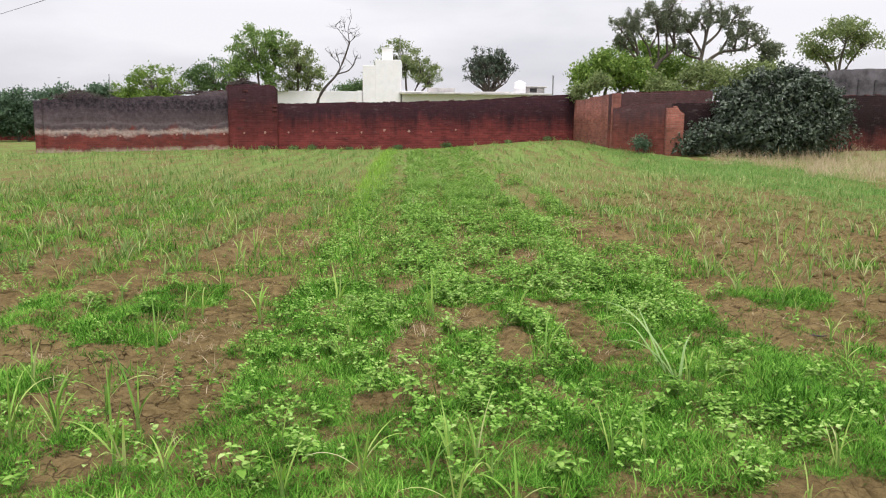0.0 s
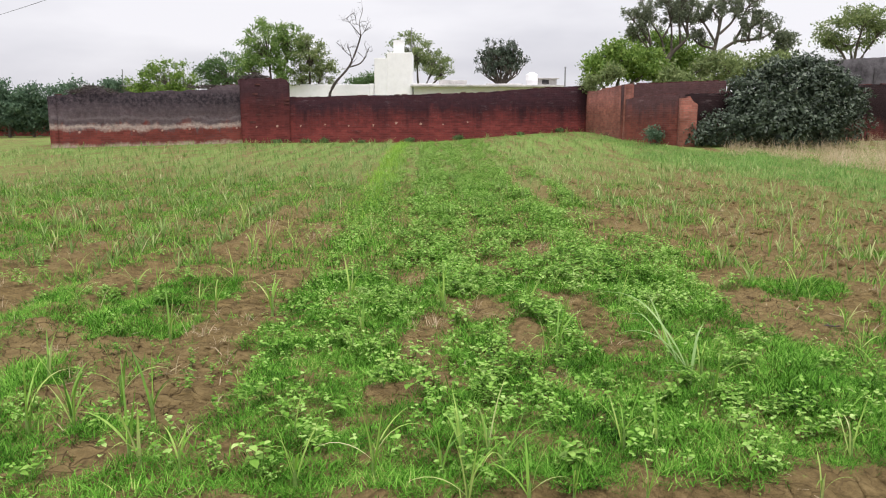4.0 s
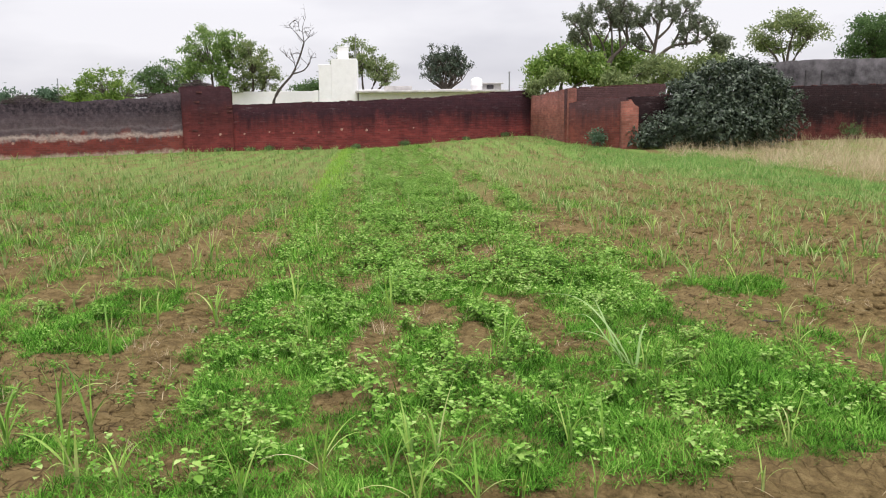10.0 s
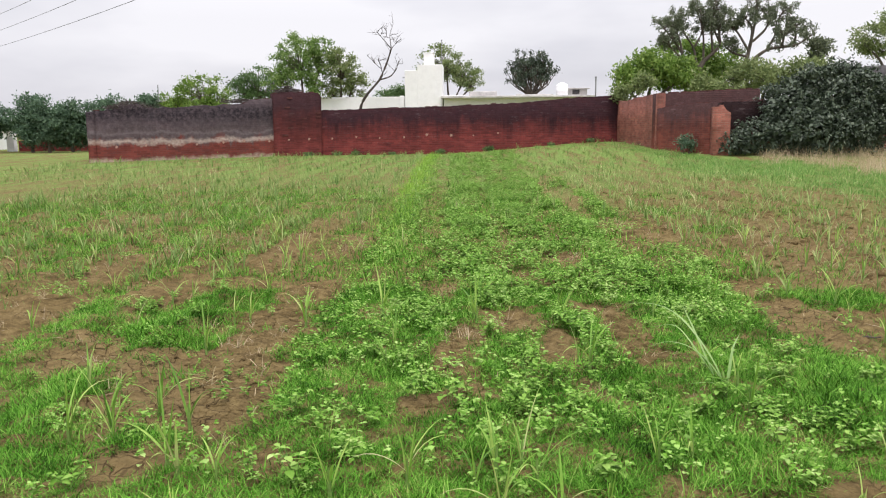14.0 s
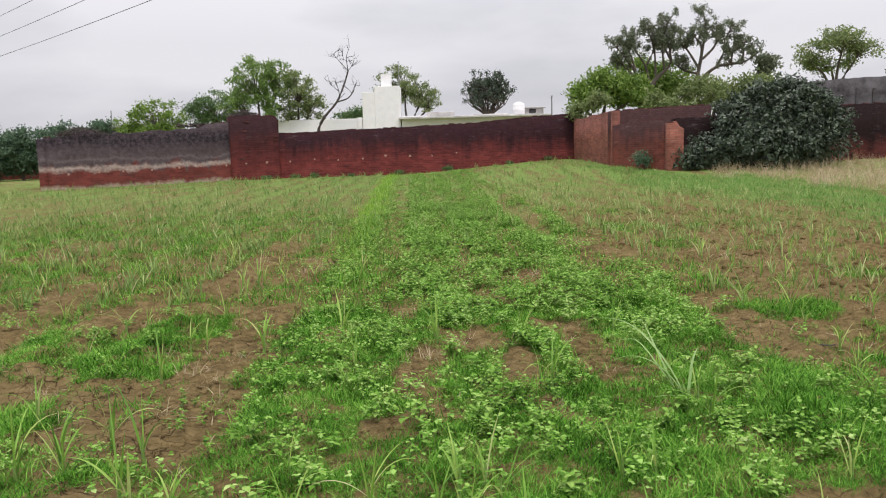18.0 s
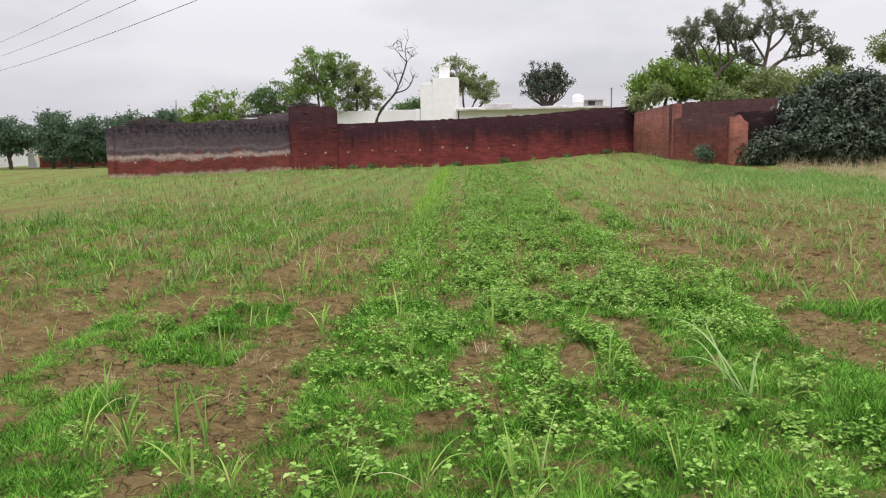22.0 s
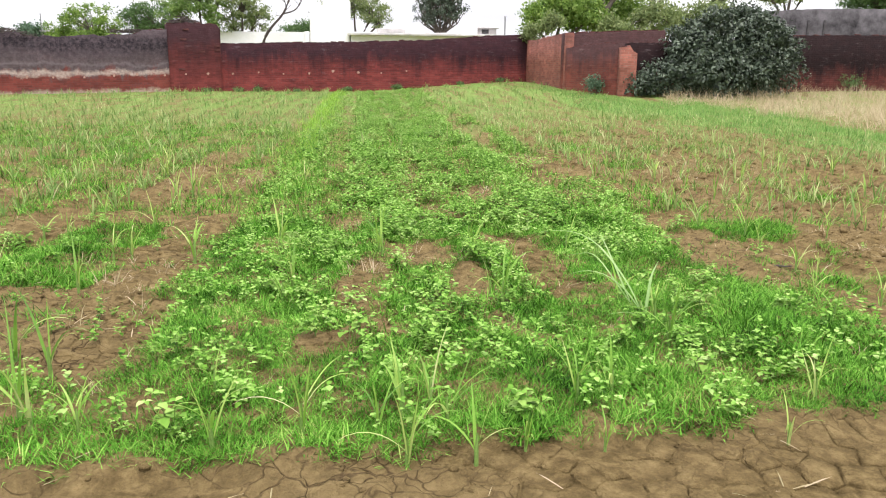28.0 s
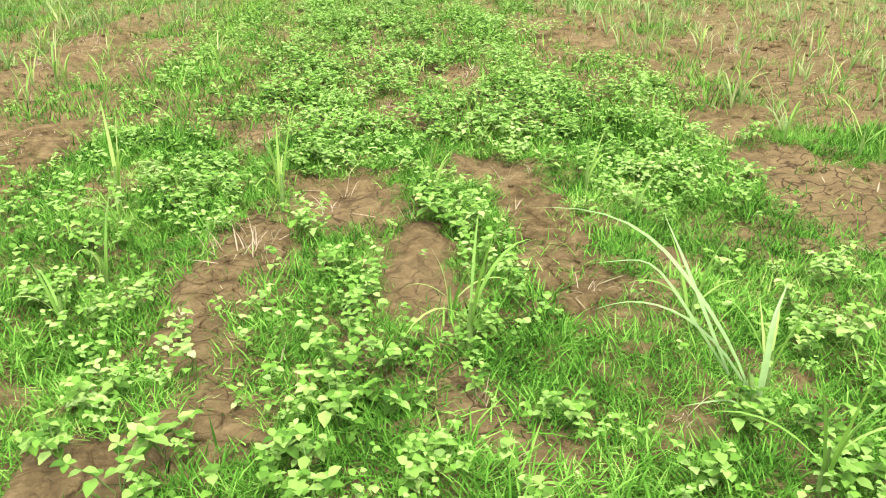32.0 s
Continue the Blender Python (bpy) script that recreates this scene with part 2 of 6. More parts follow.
def brick_material(name, red, dark, dark_from, dark_to, bands=(), joint=(0.75, 1.25, 1.3), relief=0.03, lime=0.2, soot=0.45):
    """Old brickwork in object space (x along, z up): red, blackened at the top by damp growth, with salt bands."""
    m, n, l, b = material(name, 0.9, 0.15)
    co = n.new("ShaderNodeTexCoord").outputs["Object"]
    sep = n.new("ShaderNodeSeparateXYZ")
    l.new(co, sep.inputs[0])
    cmb = n.new("ShaderNodeCombineXYZ")
    l.new(math_node(n, l, "ADD", sep.outputs[0], sep.outputs[1]), cmb.inputs[0])
    l.new(sep.outputs[2], cmb.inputs[1])
    br = n.new("ShaderNodeTexBrick")
    br.inputs["Scale"].default_value = 1.0
    br.inputs["Brick Width"].default_value, br.inputs["Row Height"].default_value = 0.24, 0.078
    br.inputs["Mortar Size"].default_value, br.inputs["Mortar Smooth"].default_value = 0.007, 0.3
    br.inputs["Color1"].default_value = (*[c * 1.15 for c in red], 1)
    br.inputs["Color2"].default_value = (*[c * 0.75 for c in red], 1)
    br.inputs["Mortar"].default_value = (red[0] * joint[0], red[1] * joint[1], red[2] * joint[2], 1)
    l.new(cmb.outputs[0], br.inputs["Vector"])
    blot = noise_node(n, l, 1.3, 6, 0.7, vec=co)
    col = mix_node(n, l, 0.8, br.outputs["Color"], ramp_node(n, l, blot, [(0.3, (0.55, 0.55, 0.55)), (0.7, (1.15, 1.1, 1.1))]), "MULTIPLY")
    streak = noise_node(n, l, 1.0, 5, 0.7, vec=co, stretch=(2.2, 2.2, 0.25))
    edge = noise_node(n, l, 2.5, 5, 0.7, vec=co)
    lvl = math_node(n, l, "ADD", sep.outputs[2], math_node(n, l, "ADD", math_node(n, l, "MULTIPLY", math_node(n, l, "SUBTRACT", streak, 0.5), 1.6), math_node(n, l, "MULTIPLY", math_node(n, l, "SUBTRACT", edge, 0.5), 0.7)))
    f = n.new("ShaderNodeMapRange")
    f.inputs["From Min"].default_value, f.inputs["From Max"].default_value = dark_from, dark_to
    l.new(lvl, f.inputs["Value"])
    grow = ramp_node(n, l, noise_node(n, l, 5, 5, 0.75, vec=co), [(0.3, tuple(c * 0.6 for c in dark)), (0.7, tuple(c * 1.6 for c in dark))])
    col = mix_node(n, l, math_node(n, l, "MULTIPLY", f.outputs[0], 0.9), col, grow)
    for lo, hi, colour, amount in bands:
        lv = math_node(n, l, "ADD", sep.outputs[2], math_node(n, l, "MULTIPLY", math_node(n, l, "SUBTRACT", noise_node(n, l, 1.1, 6, 0.7, vec=co), 0.5), 0.75))
        mid, half = (lo + hi) / 2, (hi - lo) / 2
        d = math_node(n, l, "DIVIDE", math_node(n, l, "ABSOLUTE", math_node(n, l, "SUBTRACT", lv, mid)), half)
        k = math_node(n, l, "MULTIPLY", math_node(n, l, "SUBTRACT", 1.25, d, True), amount)
        k = math_node(n, l, "MULTIPLY", k, ramp_node(n, l, noise_node(n, l, 7, 5, 0.7, vec=co), [(0.3, (0.35, 0.35, 0.35)), (0.6, (1, 1, 1))]))
        col = mix_node(n, l, k, col, colour)
    # sooty runs and flakes of old limewash, longer than high
    runs = ramp_node(n, l, noise_node(n, l, 1.6, 7, 0.75, vec=co, stretch=(0.7, 0.7, 2.4)), [(0.50, (0, 0, 0)), (0.66, (soot, soot, soot))])
    col = mix_node(n, l, runs, col, dark)
    flake = ramp_node(n, l, noise_node(n, l, 3.2, 8, 0.8, vec=co, stretch=(0.6, 0.6, 2.2)), [(0.56, (0, 0, 0)), (0.70, (lime, lime, lime))])
    col = mix_node(n, l, flake, col, (0.40, 0.33, 0.34))
    l.new(col, b.inputs["Base Color"])
    hgt = math_node(n, l, "ADD", math_node(n, l, "MULTIPLY", br.outputs["Fac"], -0.6), math_node(n, l, "MULTIPLY", noise_node(n, l, 14, 5, 0.7, vec=co), 0.8))
    bump_node(n, l, b, hgt, relief)
    return m


SOIL = soil_material()
GRASS = leafy("grass_green", [(0.0, (0.008, 0.028, 0.004)), (0.28, (0.048, 0.145, 0.012)), (0.6, (0.13, 0.33, 0.036)), (0.87, (0.265, 0.48, 0.085)), (1.0, (0.48, 0.50, 0.18))], 0.6, 0.18, spec=0.05)
# bluer and paler than the near grass: distance haze put into the colour
FARGRASS = leafy("field_green_hazed", [(0.0, (0.062, 0.155, 0.034)), (0.45, (0.17, 0.33, 0.075)), (0.85, (0.29, 0.45, 0.125)), (1.0, (0.45, 0.46, 0.21))], 0.7, 0.4, spec=0.2)
WEED = leafy("weed_leaf", [(0.0, (0.028, 0.085, 0.010)), (0.4, (0.16, 0.33, 0.042)), (0.78, (0.31, 0.49, 0.125)), (1.0, (0.45, 0.57, 0.22))], 0.6, 0.18, spec=0.05)
CANE_PALE = leafy("cane_leaf_pale", [(0.0, (0.16, 0.30, 0.08)), (0.5, (0.30, 0.45, 0.16)), (1.0, (0.48, 0.58, 0.30))], 0.45, spec=0.3)
LIME = leafy("lime_green", [(0.0, (0.15, 0.32, 0.035)), (0.5, (0.28, 0.49, 0.07)), (1.0, (0.44, 0.60, 0.13))], 0.7, 0.45, spec=0.2)
FARCANE = leafy("far_cane_leaf", [(0.0, (0.08, 0.16, 0.036)), (0.5, (0.19, 0.31, 0.08)), (0.85, (0.33, 0.42, 0.15)), (1.0, (0.50, 0.45, 0.26))], 0.65, 0.35, spec=0.25)
DRYCANE = leafy("pale_cane_leaf", [(0.0, (0.10, 0.20, 0.04)), (0.4, (0.24, 0.36, 0.10)), (0.75, (0.42, 0.49, 0.19)), (1.0, (0.58, 0.52, 0.30))], 0.6, 0.35, spec=0.25)
WEED_LEAF = leafy("weed_leaf_single", [(0.0, (0.03, 0.09, 0.012)), (0.4, (0.15, 0.31, 0.042)), (0.8, (0.31, 0.47, 0.115)), (1.0, (0.44, 0.55, 0.21))], 0.6, 0.18, island=False, spec=0.05)
CANE_LEAF = leafy("cane_leaf_single", [(0.0, (0.10, 0.22, 0.035)), (0.4, (0.23, 0.42, 0.06)), (0.72, (0.42, 0.55, 0.14)), (1.0, (0.62, 0.56, 0.33))], 0.5, 0.35, island=False, spec=0.3)
STEM = plain("green_stem", (0.16, 0.26, 0.06), 0.6, 0.3, 40, 0)
DRY = leafy("dry_grass", [(0.0, (0.24, 0.24, 0.11)), (0.35, (0.42, 0.35, 0.20)), (0.7, (0.56, 0.44, 0.30)), (1.0, (0.66, 0.54, 0.42))], 0.7)
TREE_A = leafy("tree_leaf_fresh", [(0.0, (0.075, 0.135, 0.035)), (0.5, (0.18, 0.29, 0.075)), (1.0, (0.36, 0.47, 0.16))], 0.6, 0.45)
TREE_B = leafy("tree_leaf_deep", [(0.0, (0.045, 0.085, 0.03)), (0.5, (0.10, 0.18, 0.06)), (1.0, (0.20, 0.30, 0.11))], 0.6, 0.4)
# blue-green leaves, lightened: the haze over the far thicket is in the colour
TREE_D = leafy("tree_leaf_hazed_blue_green", [(0.0, (0.05, 0.095, 0.055)), (0.5, (0.105, 0.175, 0.105)), (1.0, (0.20, 0.29, 0.18))], 0.65, 0.4)
TREE_C = leafy("tree_leaf_olive", [(0.0, (0.10, 0.145, 0.055)), (0.5, (0.21, 0.27, 0.10)), (1.0, (0.37, 0.42, 0.19))], 0.6, 0.42)
TREE_Y = leafy("tree_leaf_yellow_green", [(0.0, (0.06, 0.12, 0.02)), (0.5, (0.17, 0.28, 0.05)), (1.0, (0.34, 0.45, 0.11))], 0.6)
TUFT = leafy("tuft_leaf_grey_green", [(0.0, (0.07, 0.085, 0.05)), (0.5, (0.16, 0.19, 0.115)), (1.0, (0.30, 0.34, 0.22))], 0.65, 0.4)
BUSH = leafy("bush_leaf_dark", [(0.0, (0.014, 0.024, 0.013)), (0.45, (0.048, 0.072, 0.042)), (0.8, (0.11, 0.145, 0.095)), (1.0, (0.24, 0.28, 0.21))], 0.45, 0.14, spec=0.4)
BARK = plain("bark", (0.10, 0.083, 0.066), 0.95, 0.45, 9, 0.01)
DEADWOOD = plain("dead_wood", (0.075, 0.06, 0.055), 0.95, 0.35, 9, 0.008)
BACK_BRICK = brick_material("brickwork_blackened", (0.235, 0.052, 0.048), (0.018, 0.010, 0.014), 0.65, 1.55)
PIER_BRICK = brick_material("brickwork_dark_red", (0.19, 0.046, 0.042), (0.026, 0.014, 0.017), 0.55, 2.1, (), (0.85, 1.0, 1.05), 0.02, 0.1)
LEFT_BRICK = brick_material("plastered_brick_stained", (0.20, 0.052, 0.042), (0.088, 0.074, 0.081), 0.62, 0.86,
                            [(1.28, 2.4, (0.014, 0.011, 0.014), 1.0), (0.63, 0.86, (0.46, 0.37, 0.33), 0.95), (-0.2, 0.12, (0.50, 0.42, 0.34), 0.9), (1.0, 1.12, (0.20, 0.17, 0.18), 0.5)], relief=0.012, lime=0.05, soot=0.3)
SIDE_BRICK = brick_material("brickwork_salmon", (0.34, 0.13, 0.095), (0.07, 0.034, 0.03), 1.5, 2.7)
FRONT_BRICK = brick_material("brickwork_sooty", (0.26, 0.078, 0.058), (0.042, 0.025, 0.026), 0.7, 1.7)
RIGHT_BRICK = brick_material("brickwork_black_topped", (0.13, 0.036, 0.03), (0.009, 0.007, 0.008), 0.6, 1.3)
BRICK = plain("old_brick", (0.075, 0.028, 0.025), 0.95, 0.5, 10, 0.004)
MORTAR = plain("lime_mortar", (0.36, 0.22, 0.18), 0.95, 0.3, 14, 0.004)
WHITE = plain("whitewash", (0.80, 0.79, 0.80), 0.9, 0.05, 3, 0.002)
CONCRETE = plain("weathered_concrete", (0.50, 0.48, 0.47), 0.95, 0.35, 1.5, 0.006)
GREYWALL = plain("dark_stained_render", (0.075, 0.07, 0.073), 0.95, 0.75, 1.4, 0.01, 0.1)
METAL = plain("galvanised_metal", (0.30, 0.30, 0.31), 0.5, 0.2, 8, 0, 0.5, 0.8)
WIRE = plain("black_cable", (0.10, 0.10, 0.11), 0.6, 0.2, 8, 0)


# ---- mesh helpers ----
def mesh_np(name, V, F, mat, smooth=False):
    """A mesh from arrays: V (n, 3), F (m, 3 or 4)."""
    V, F = np.asarray(V, np.float32), np.asarray(F, np.int32)
    me = bpy.data.meshes.new(name)
    k = F.shape[1]
    me.vertices.add(len(V))
    me.vertices.foreach_set("co", V.ravel())
    me.loops.add(F.size)
    me.loops.foreach_set("vertex_index", F.ravel())
    me.polygons.add(len(F))
    me.polygons.foreach_set("loop_start", np.arange(0, F.size, k, dtype=np.int32))
    if smooth:
        me.polygons.foreach_set("use_smooth", np.ones(len(F), bool))
    me.update(calc_edges=True)
    me.materials.append(mat)
    return me


def put(name, me, parent=None, m=None, label=""):
    ob = new(name, me)
    if parent is not None:
        ob.parent = parent
    if m is not None:
        ob.matrix_basis = m
    return tagged(ob, label)


def part(name, bm, mat, parent, label="", m=None):
    me = bpy.data.meshes.new(name)
    bm.to_mesh(me)
    bm.free()
    me.materials.append(mat)
    return put(name, me, parent, m, label)


def box_bm(size, centre=(0, 0, 0), bevel=0.0, jitter=0.0, seed=1):
    bm = bmesh.new()
    bmesh.ops.create_cube(bm, size=1.0)
    rnd = random.Random(seed)
    for v in bm.verts:
        v.co = Vector([v.co[i] * size[i] + centre[i] + rnd.uniform(-jitter, jitter) for i in range(3)])
    if bevel:
        bmesh.ops.bevel(bm, geom=bm.edges[:], offset=bevel, segments=1, affect="EDGES")
    return bm


def tube_arrays(points, radii, sides=6):
    """Rings along a line of points, as arrays with quads."""
    P, n = np.asarray(points, float), len(points)
    T = np.gradient(P, axis=0)
    T /= np.linalg.norm(T, axis=1)[:, None] + 1e-9
    up = np.where(np.abs(T[:, 2:3]) > 0.9, np.array([[1.0, 0, 0]]), np.array([[0, 0, 1.0]]))
    A = np.cross(T, up)
    A /= np.linalg.norm(A, axis=1)[:, None] + 1e-9
    B = np.cross(T, A)
    a = np.arange(sides) * 2 * np.pi / sides
    V = P[:, None] + np.asarray(radii)[:, None, None] * (np.cos(a)[None, :, None] * A[:, None] + np.sin(a)[None, :, None] * B[:, None])
    i, j = np.meshgrid(np.arange(n - 1), np.arange(sides), indexing="ij")
    k = (j + 1) % sides
    F = np.stack([i * sides + j, i * sides + k, (i + 1) * sides + k, (i + 1) * sides + j], -1).reshape(-1, 4)
    return V.reshape(-1, 3), F


def join(pieces):
    Vs, Fs, o = [], [], 0
    for V, F in pieces:
        Vs.append(V), Fs.append(F + o)
        o += len(V)
    return np.concatenate(Vs), np.concatenate(Fs)


def scatter(templates, xy, z, size, rng, lean=0.0, squash=None):
    """Many copies of small templates in one pair of arrays."""
    which = rng.integers(0, len(templates), len(xy))
    rot = rng.uniform(0, 2 * np.pi, len(xy))
    pieces = []
    for k, (V, F) in enumerate(templates):
        s = np.nonzero(which == k)[0]
        if not len(s):
            continue
        c, sn, sz = np.cos(rot[s])[:, None], np.sin(rot[s])[:, None], size[s][:, None]
        X = (V[None, :, 0] * c - V[None, :, 1] * sn) * sz + xy[s, 0][:, None]
        Y = (V[None, :, 0] * sn + V[None, :, 1] * c) * sz + xy[s, 1][:, None]
        Z = V[None, :, 2] * sz * (1 if squash is None else squash) + z[s][:, None]
        W = np.stack([X, Y, Z], -1).reshape(-1, 3)
        G = (F[None] + (np.arange(len(s)) * len(V))[:, None, None]).reshape(-1, F.shape[1])
        pieces.append((W, G))
    return join(pieces)


def smooth01(t):
    t = np.clip(t, 0, 1)
    return t * t * (3 - 2 * t)


def value_noise(x, y, seed=0):
    """Smooth noise of 0 to 1 on a unit lattice."""
    xi, yi = np.floor(x).astype(np.int64), np.floor(y).astype(np.int64)
    fx, fy = smooth01(x - xi), smooth01(y - yi)

    def h(a, b):
        v = np.sin(a * 127.1 + b * 311.7 + seed * 74.7) * 43758.5453
        return v - np.floor(v)
    return (h(xi, yi) * (1 - fx) + h(xi + 1, yi) * fx) * (1 - fy) + (h(xi, yi + 1) * (1 - fx) + h(xi + 1, yi + 1) * fx) * fy


# ---- the lie of the land ----
def land(x, y):
    """Height of the ground: level by the camera, rising to the corner of the walls, falling to the far trees."""
    x, y = np.asarray(x, float), np.asarray(y, float)
    z = 0.47 * smooth01((y - 24) / 12) * smooth01((x + 2) / 8.5)
    z = z - 0.5 * smooth01((y - 34) / 18) * smooth01((-16 - x) / 10)
    fade = 1 - smooth01((y - 14) / 20)
    z = z + 0.022 * np.cos((x + 0.1) * 2 * np.pi / 0.68) * fade * smooth01((y - 2.9) / 0.5)
    z = z + 0.042 * (1 - smooth01((y - 9) / 12)) * smooth01((y + 4) / 4) - 0.025 * (1 - smooth01((y - 2.72 - 0.11 * x) / 0.08))
    z = z + 0.02 * np.exp(-((y - 2.8 - 0.11 * x) / 0.05) ** 2) * value_noise(x * 9, y * 9, 9)
    rough = smooth01((np.abs(x - 0.6) - 1.7) / 0.4) * (1 - smooth01((y - 15) / 8)) * smooth01((y - 3) / 1)
    z = z + rough * (0.05 * np.abs(value_noise(x * 4.2, y * 3.1, 5) - 0.5) + 0.035 * np.abs(value_noise(x * 8.5, y * 7.0, 6) - 0.5) - 0.02)
    z = z - 0.05 * rough * np.exp(-(((x - 4.05 - 0.25 * (value_noise(x * 0, y * 0.9, 7) - 0.5)) / 0.07) ** 2)) - 0.04 * rough * np.exp(-(((x - 2.62 - 0.2 * (value_noise(x * 0, y * 1.1, 8) - 0.5)) / 0.06) ** 2))
    near = 1 - smooth01((np.hypot(x, y - 4) - 9) / 8)
    for s, a, k in ((1.3, 0.03, 1), (3.7, 0.02, 2), (9.0, 0.036, 3), (19.0, 0.026, 4)):
        z = z + a * (value_noise(x * s, y * s, k) - 0.5) * (1 if s < 3 else near)
    return z


def grid_lines(lo, hi, fine, step, far_lo, far_hi, grow=1.16):
    mid = np.arange(lo, hi + 1e-6, step)
    up, d, v = [], step, hi
    while v < far_hi:
        d *= grow
        v += d
        up.append(v)
    down, d, v = [], step, lo
    while v > far_lo:
        d *= grow
        v -= d
        down.append(v)
    return np.array(down[::-1] + list(mid) + up)


gx = grid_lines(-5.0, 6.4, 0, 0.045, -1500, 1500, 1.16)
gy = grid_lines(1.8, 6.5, 0, 0.038, -400, 6.5, 1.18)
gy = np.concatenate([gy, 6.5 * 1.0065 ** np.arange(1, 155)])
gy = np.concatenate([gy, gy[-1] + 0.13 * np.cumsum(1.1 ** np.arange(75))])
GX, GY = np.meshgrid(gx, gy, indexing="ij")
gi, gj = np.meshgrid(np.arange(len(gx) - 1), np.arange(len(gy) - 1), indexing="ij")
ny = len(gy)
gf = np.stack([gi * ny + gj, (gi + 1) * ny + gj, (gi + 1) * ny + gj + 1, gi * ny + gj + 1], -1).reshape(-1, 4)
ground = put("ground", mesh_np("ground", np.stack([GX, GY, land(GX, GY)], -1).reshape(-1, 3), gf, SOIL, True))
tagged(ground, "dry brown cracked farm soil with low furrows", "ground", kind="structure")


# ---- plants ----
def blade(base, az, length, width, lift, droop, segs=3, fold=0.0):
    """One leaf blade as arrays: rises at the angle lift and bends over by droop. Triangles."""
    V, ang, p = [], lift, np.array(base, float)
    side = np.array([-math.sin(az), math.cos(az), 0])
    for i in range(segs + 1):
        t = i / segs
        w = width * (1 - t ** 2.2) * (0.6 + 0.4 * min(1, t * 4))
        if i < segs:
            V.append(p - side * w / 2)
            if fold:
                V.append(p - np.array([0, 0, fold * w]))
            V.append(p + side * w / 2)
        else:
            V.append(p.copy())
        d = np.array([math.cos(az) * math.cos(ang), math.sin(az) * math.cos(ang), math.sin(ang)])
        p = p + d * length / segs
        ang -= droop / segs * (0.4 + 1.2 * t)
    F, k = [], 3 if fold else 2
    for i in range(segs):
        a, b = i * k, (i + 1) * k
        if i < segs - 1:
            for j in range(k - 1):
                F += [(a + j, a + j + 1, b + j + 1), (a + j, b + j + 1, b + j)]
        else:
            for j in range(k - 1):
                F.append((a + j, a + j + 1, b))
    return np.array(V), np.array(F)


def grass_tuft(rng, blades, spread, lo, hi, width, segs=2, steep=1.35):
    out = []
    for _ in range(blades):
        r, a = spread * math.sqrt(rng.random()), rng.uniform(0, 6.283)
        out.append(blade((r * math.cos(a), r * math.sin(a), -0.01), rng.uniform(0, 6.283), rng.uniform(lo, hi), width * rng.uniform(0.7, 1.3), rng.uniform(0.2, steep), rng.uniform(0.2, 2.1), segs))
    return join(out)


def ovate(rng, base, az, length, width, tilt):
    """A small oval leaf, folded along its middle, with a drooping tip."""
    d = np.array([math.cos(az) * math.cos(tilt), math.sin(az) * math.cos(tilt), math.sin(tilt)])
    s = np.array([-math.sin(az), math.cos(az), 0])
    u = np.cross(d, s)
    b = np.array(base, float)
    c = rng.uniform(0.08, 0.2)
    V = np.array([b, b + d * length * 0.38 + s * width * 0.5 + u * width * c, b + d * length * 0.72 + s * width * 0.36 + u * width * c * 0.6, b + d * length - u * length * 0.14,
                  b + d * length * 0.72 - s * width * 0.36 + u * width * c * 0.6, b + d * length * 0.38 - s * width * 0.5 + u * width * c, b + d * length * 0.45])
    F = np.array([(0, 1, 6), (1, 2, 6), (2, 3, 6), (3, 4, 6), (4, 5, 6), (5, 0, 6)])
    return V, F


def weed_leaves(rng, stems, height, leaf):
    """The leaves and stems of one low branching weed: leaves in crossed pairs, larger below, a whorl on top."""
    leaves, sticks = [], []
    for _ in range(stems):
        az, out = rng.uniform(0, 6.283), rng.uniform(0.1, 0.65) * height
        top = np.array([math.cos(az) * out, math.sin(az) * out, height * rng.uniform(0.6, 1.0)])
        sticks.append(tube_arrays([(0, 0, -0.01), top * 0.5 + np.array([0, 0, 0.08 * height]), top], [0.0025, 0.002, 0.0012], 3))
        a0 = rng.uniform(0, 6.283)
        for k in range(3):
            at = top * (1 - 0.27 * k) + np.array([0, 0, 0.03 * height * k])
            for q in range(4 if k == 0 else 2):
                size = leaf * rng.uniform(0.75, 1.2) * (0.72 + 0.2 * k)
                leaves.append(ovate(rng, at, a0 + k * 1.57 + q * (1.65 if k == 0 else 3.14) + rng.uniform(-0.35, 0.35), size, size * rng.uniform(0.62, 0.82), rng.uniform(-0.3, 0.5)))
    return leaves, sticks


def cane_blades(rng, count, height, dead=1):
    out = []
    for i in range(count):
        az = rng.uniform(0, 6.283)
        up = i < max(2, count // 2)
        out.append(blade((0.006 * math.cos(az), 0.006 * math.sin(az), 0.02 + 0.02 * i), az, height * (rng.uniform(0.75, 1.1) if up else rng.uniform(0.6, 0.95)), rng.uniform(0.007, 0.015),
                         rng.uniform(1.2, 1.5) if up else rng.uniform(0.8, 1.25), rng.uniform(0.1, 0.8) if up else rng.uniform(1.0, 2.4), 7, 0.25))
    return out


rng = np.random.default_rng(7)


def across(x, y):
    """Place across the rows, which lean a little to the left as they run down the field."""
    return x + 0.026 * (y - 5)


def front_edge(x):
    """Where the green begins behind the bare strip."""
    return 2.79 + 0.11 * x + 0.09 * (value_noise(x * 4, x * 0 + 3, 23) - 0.5)


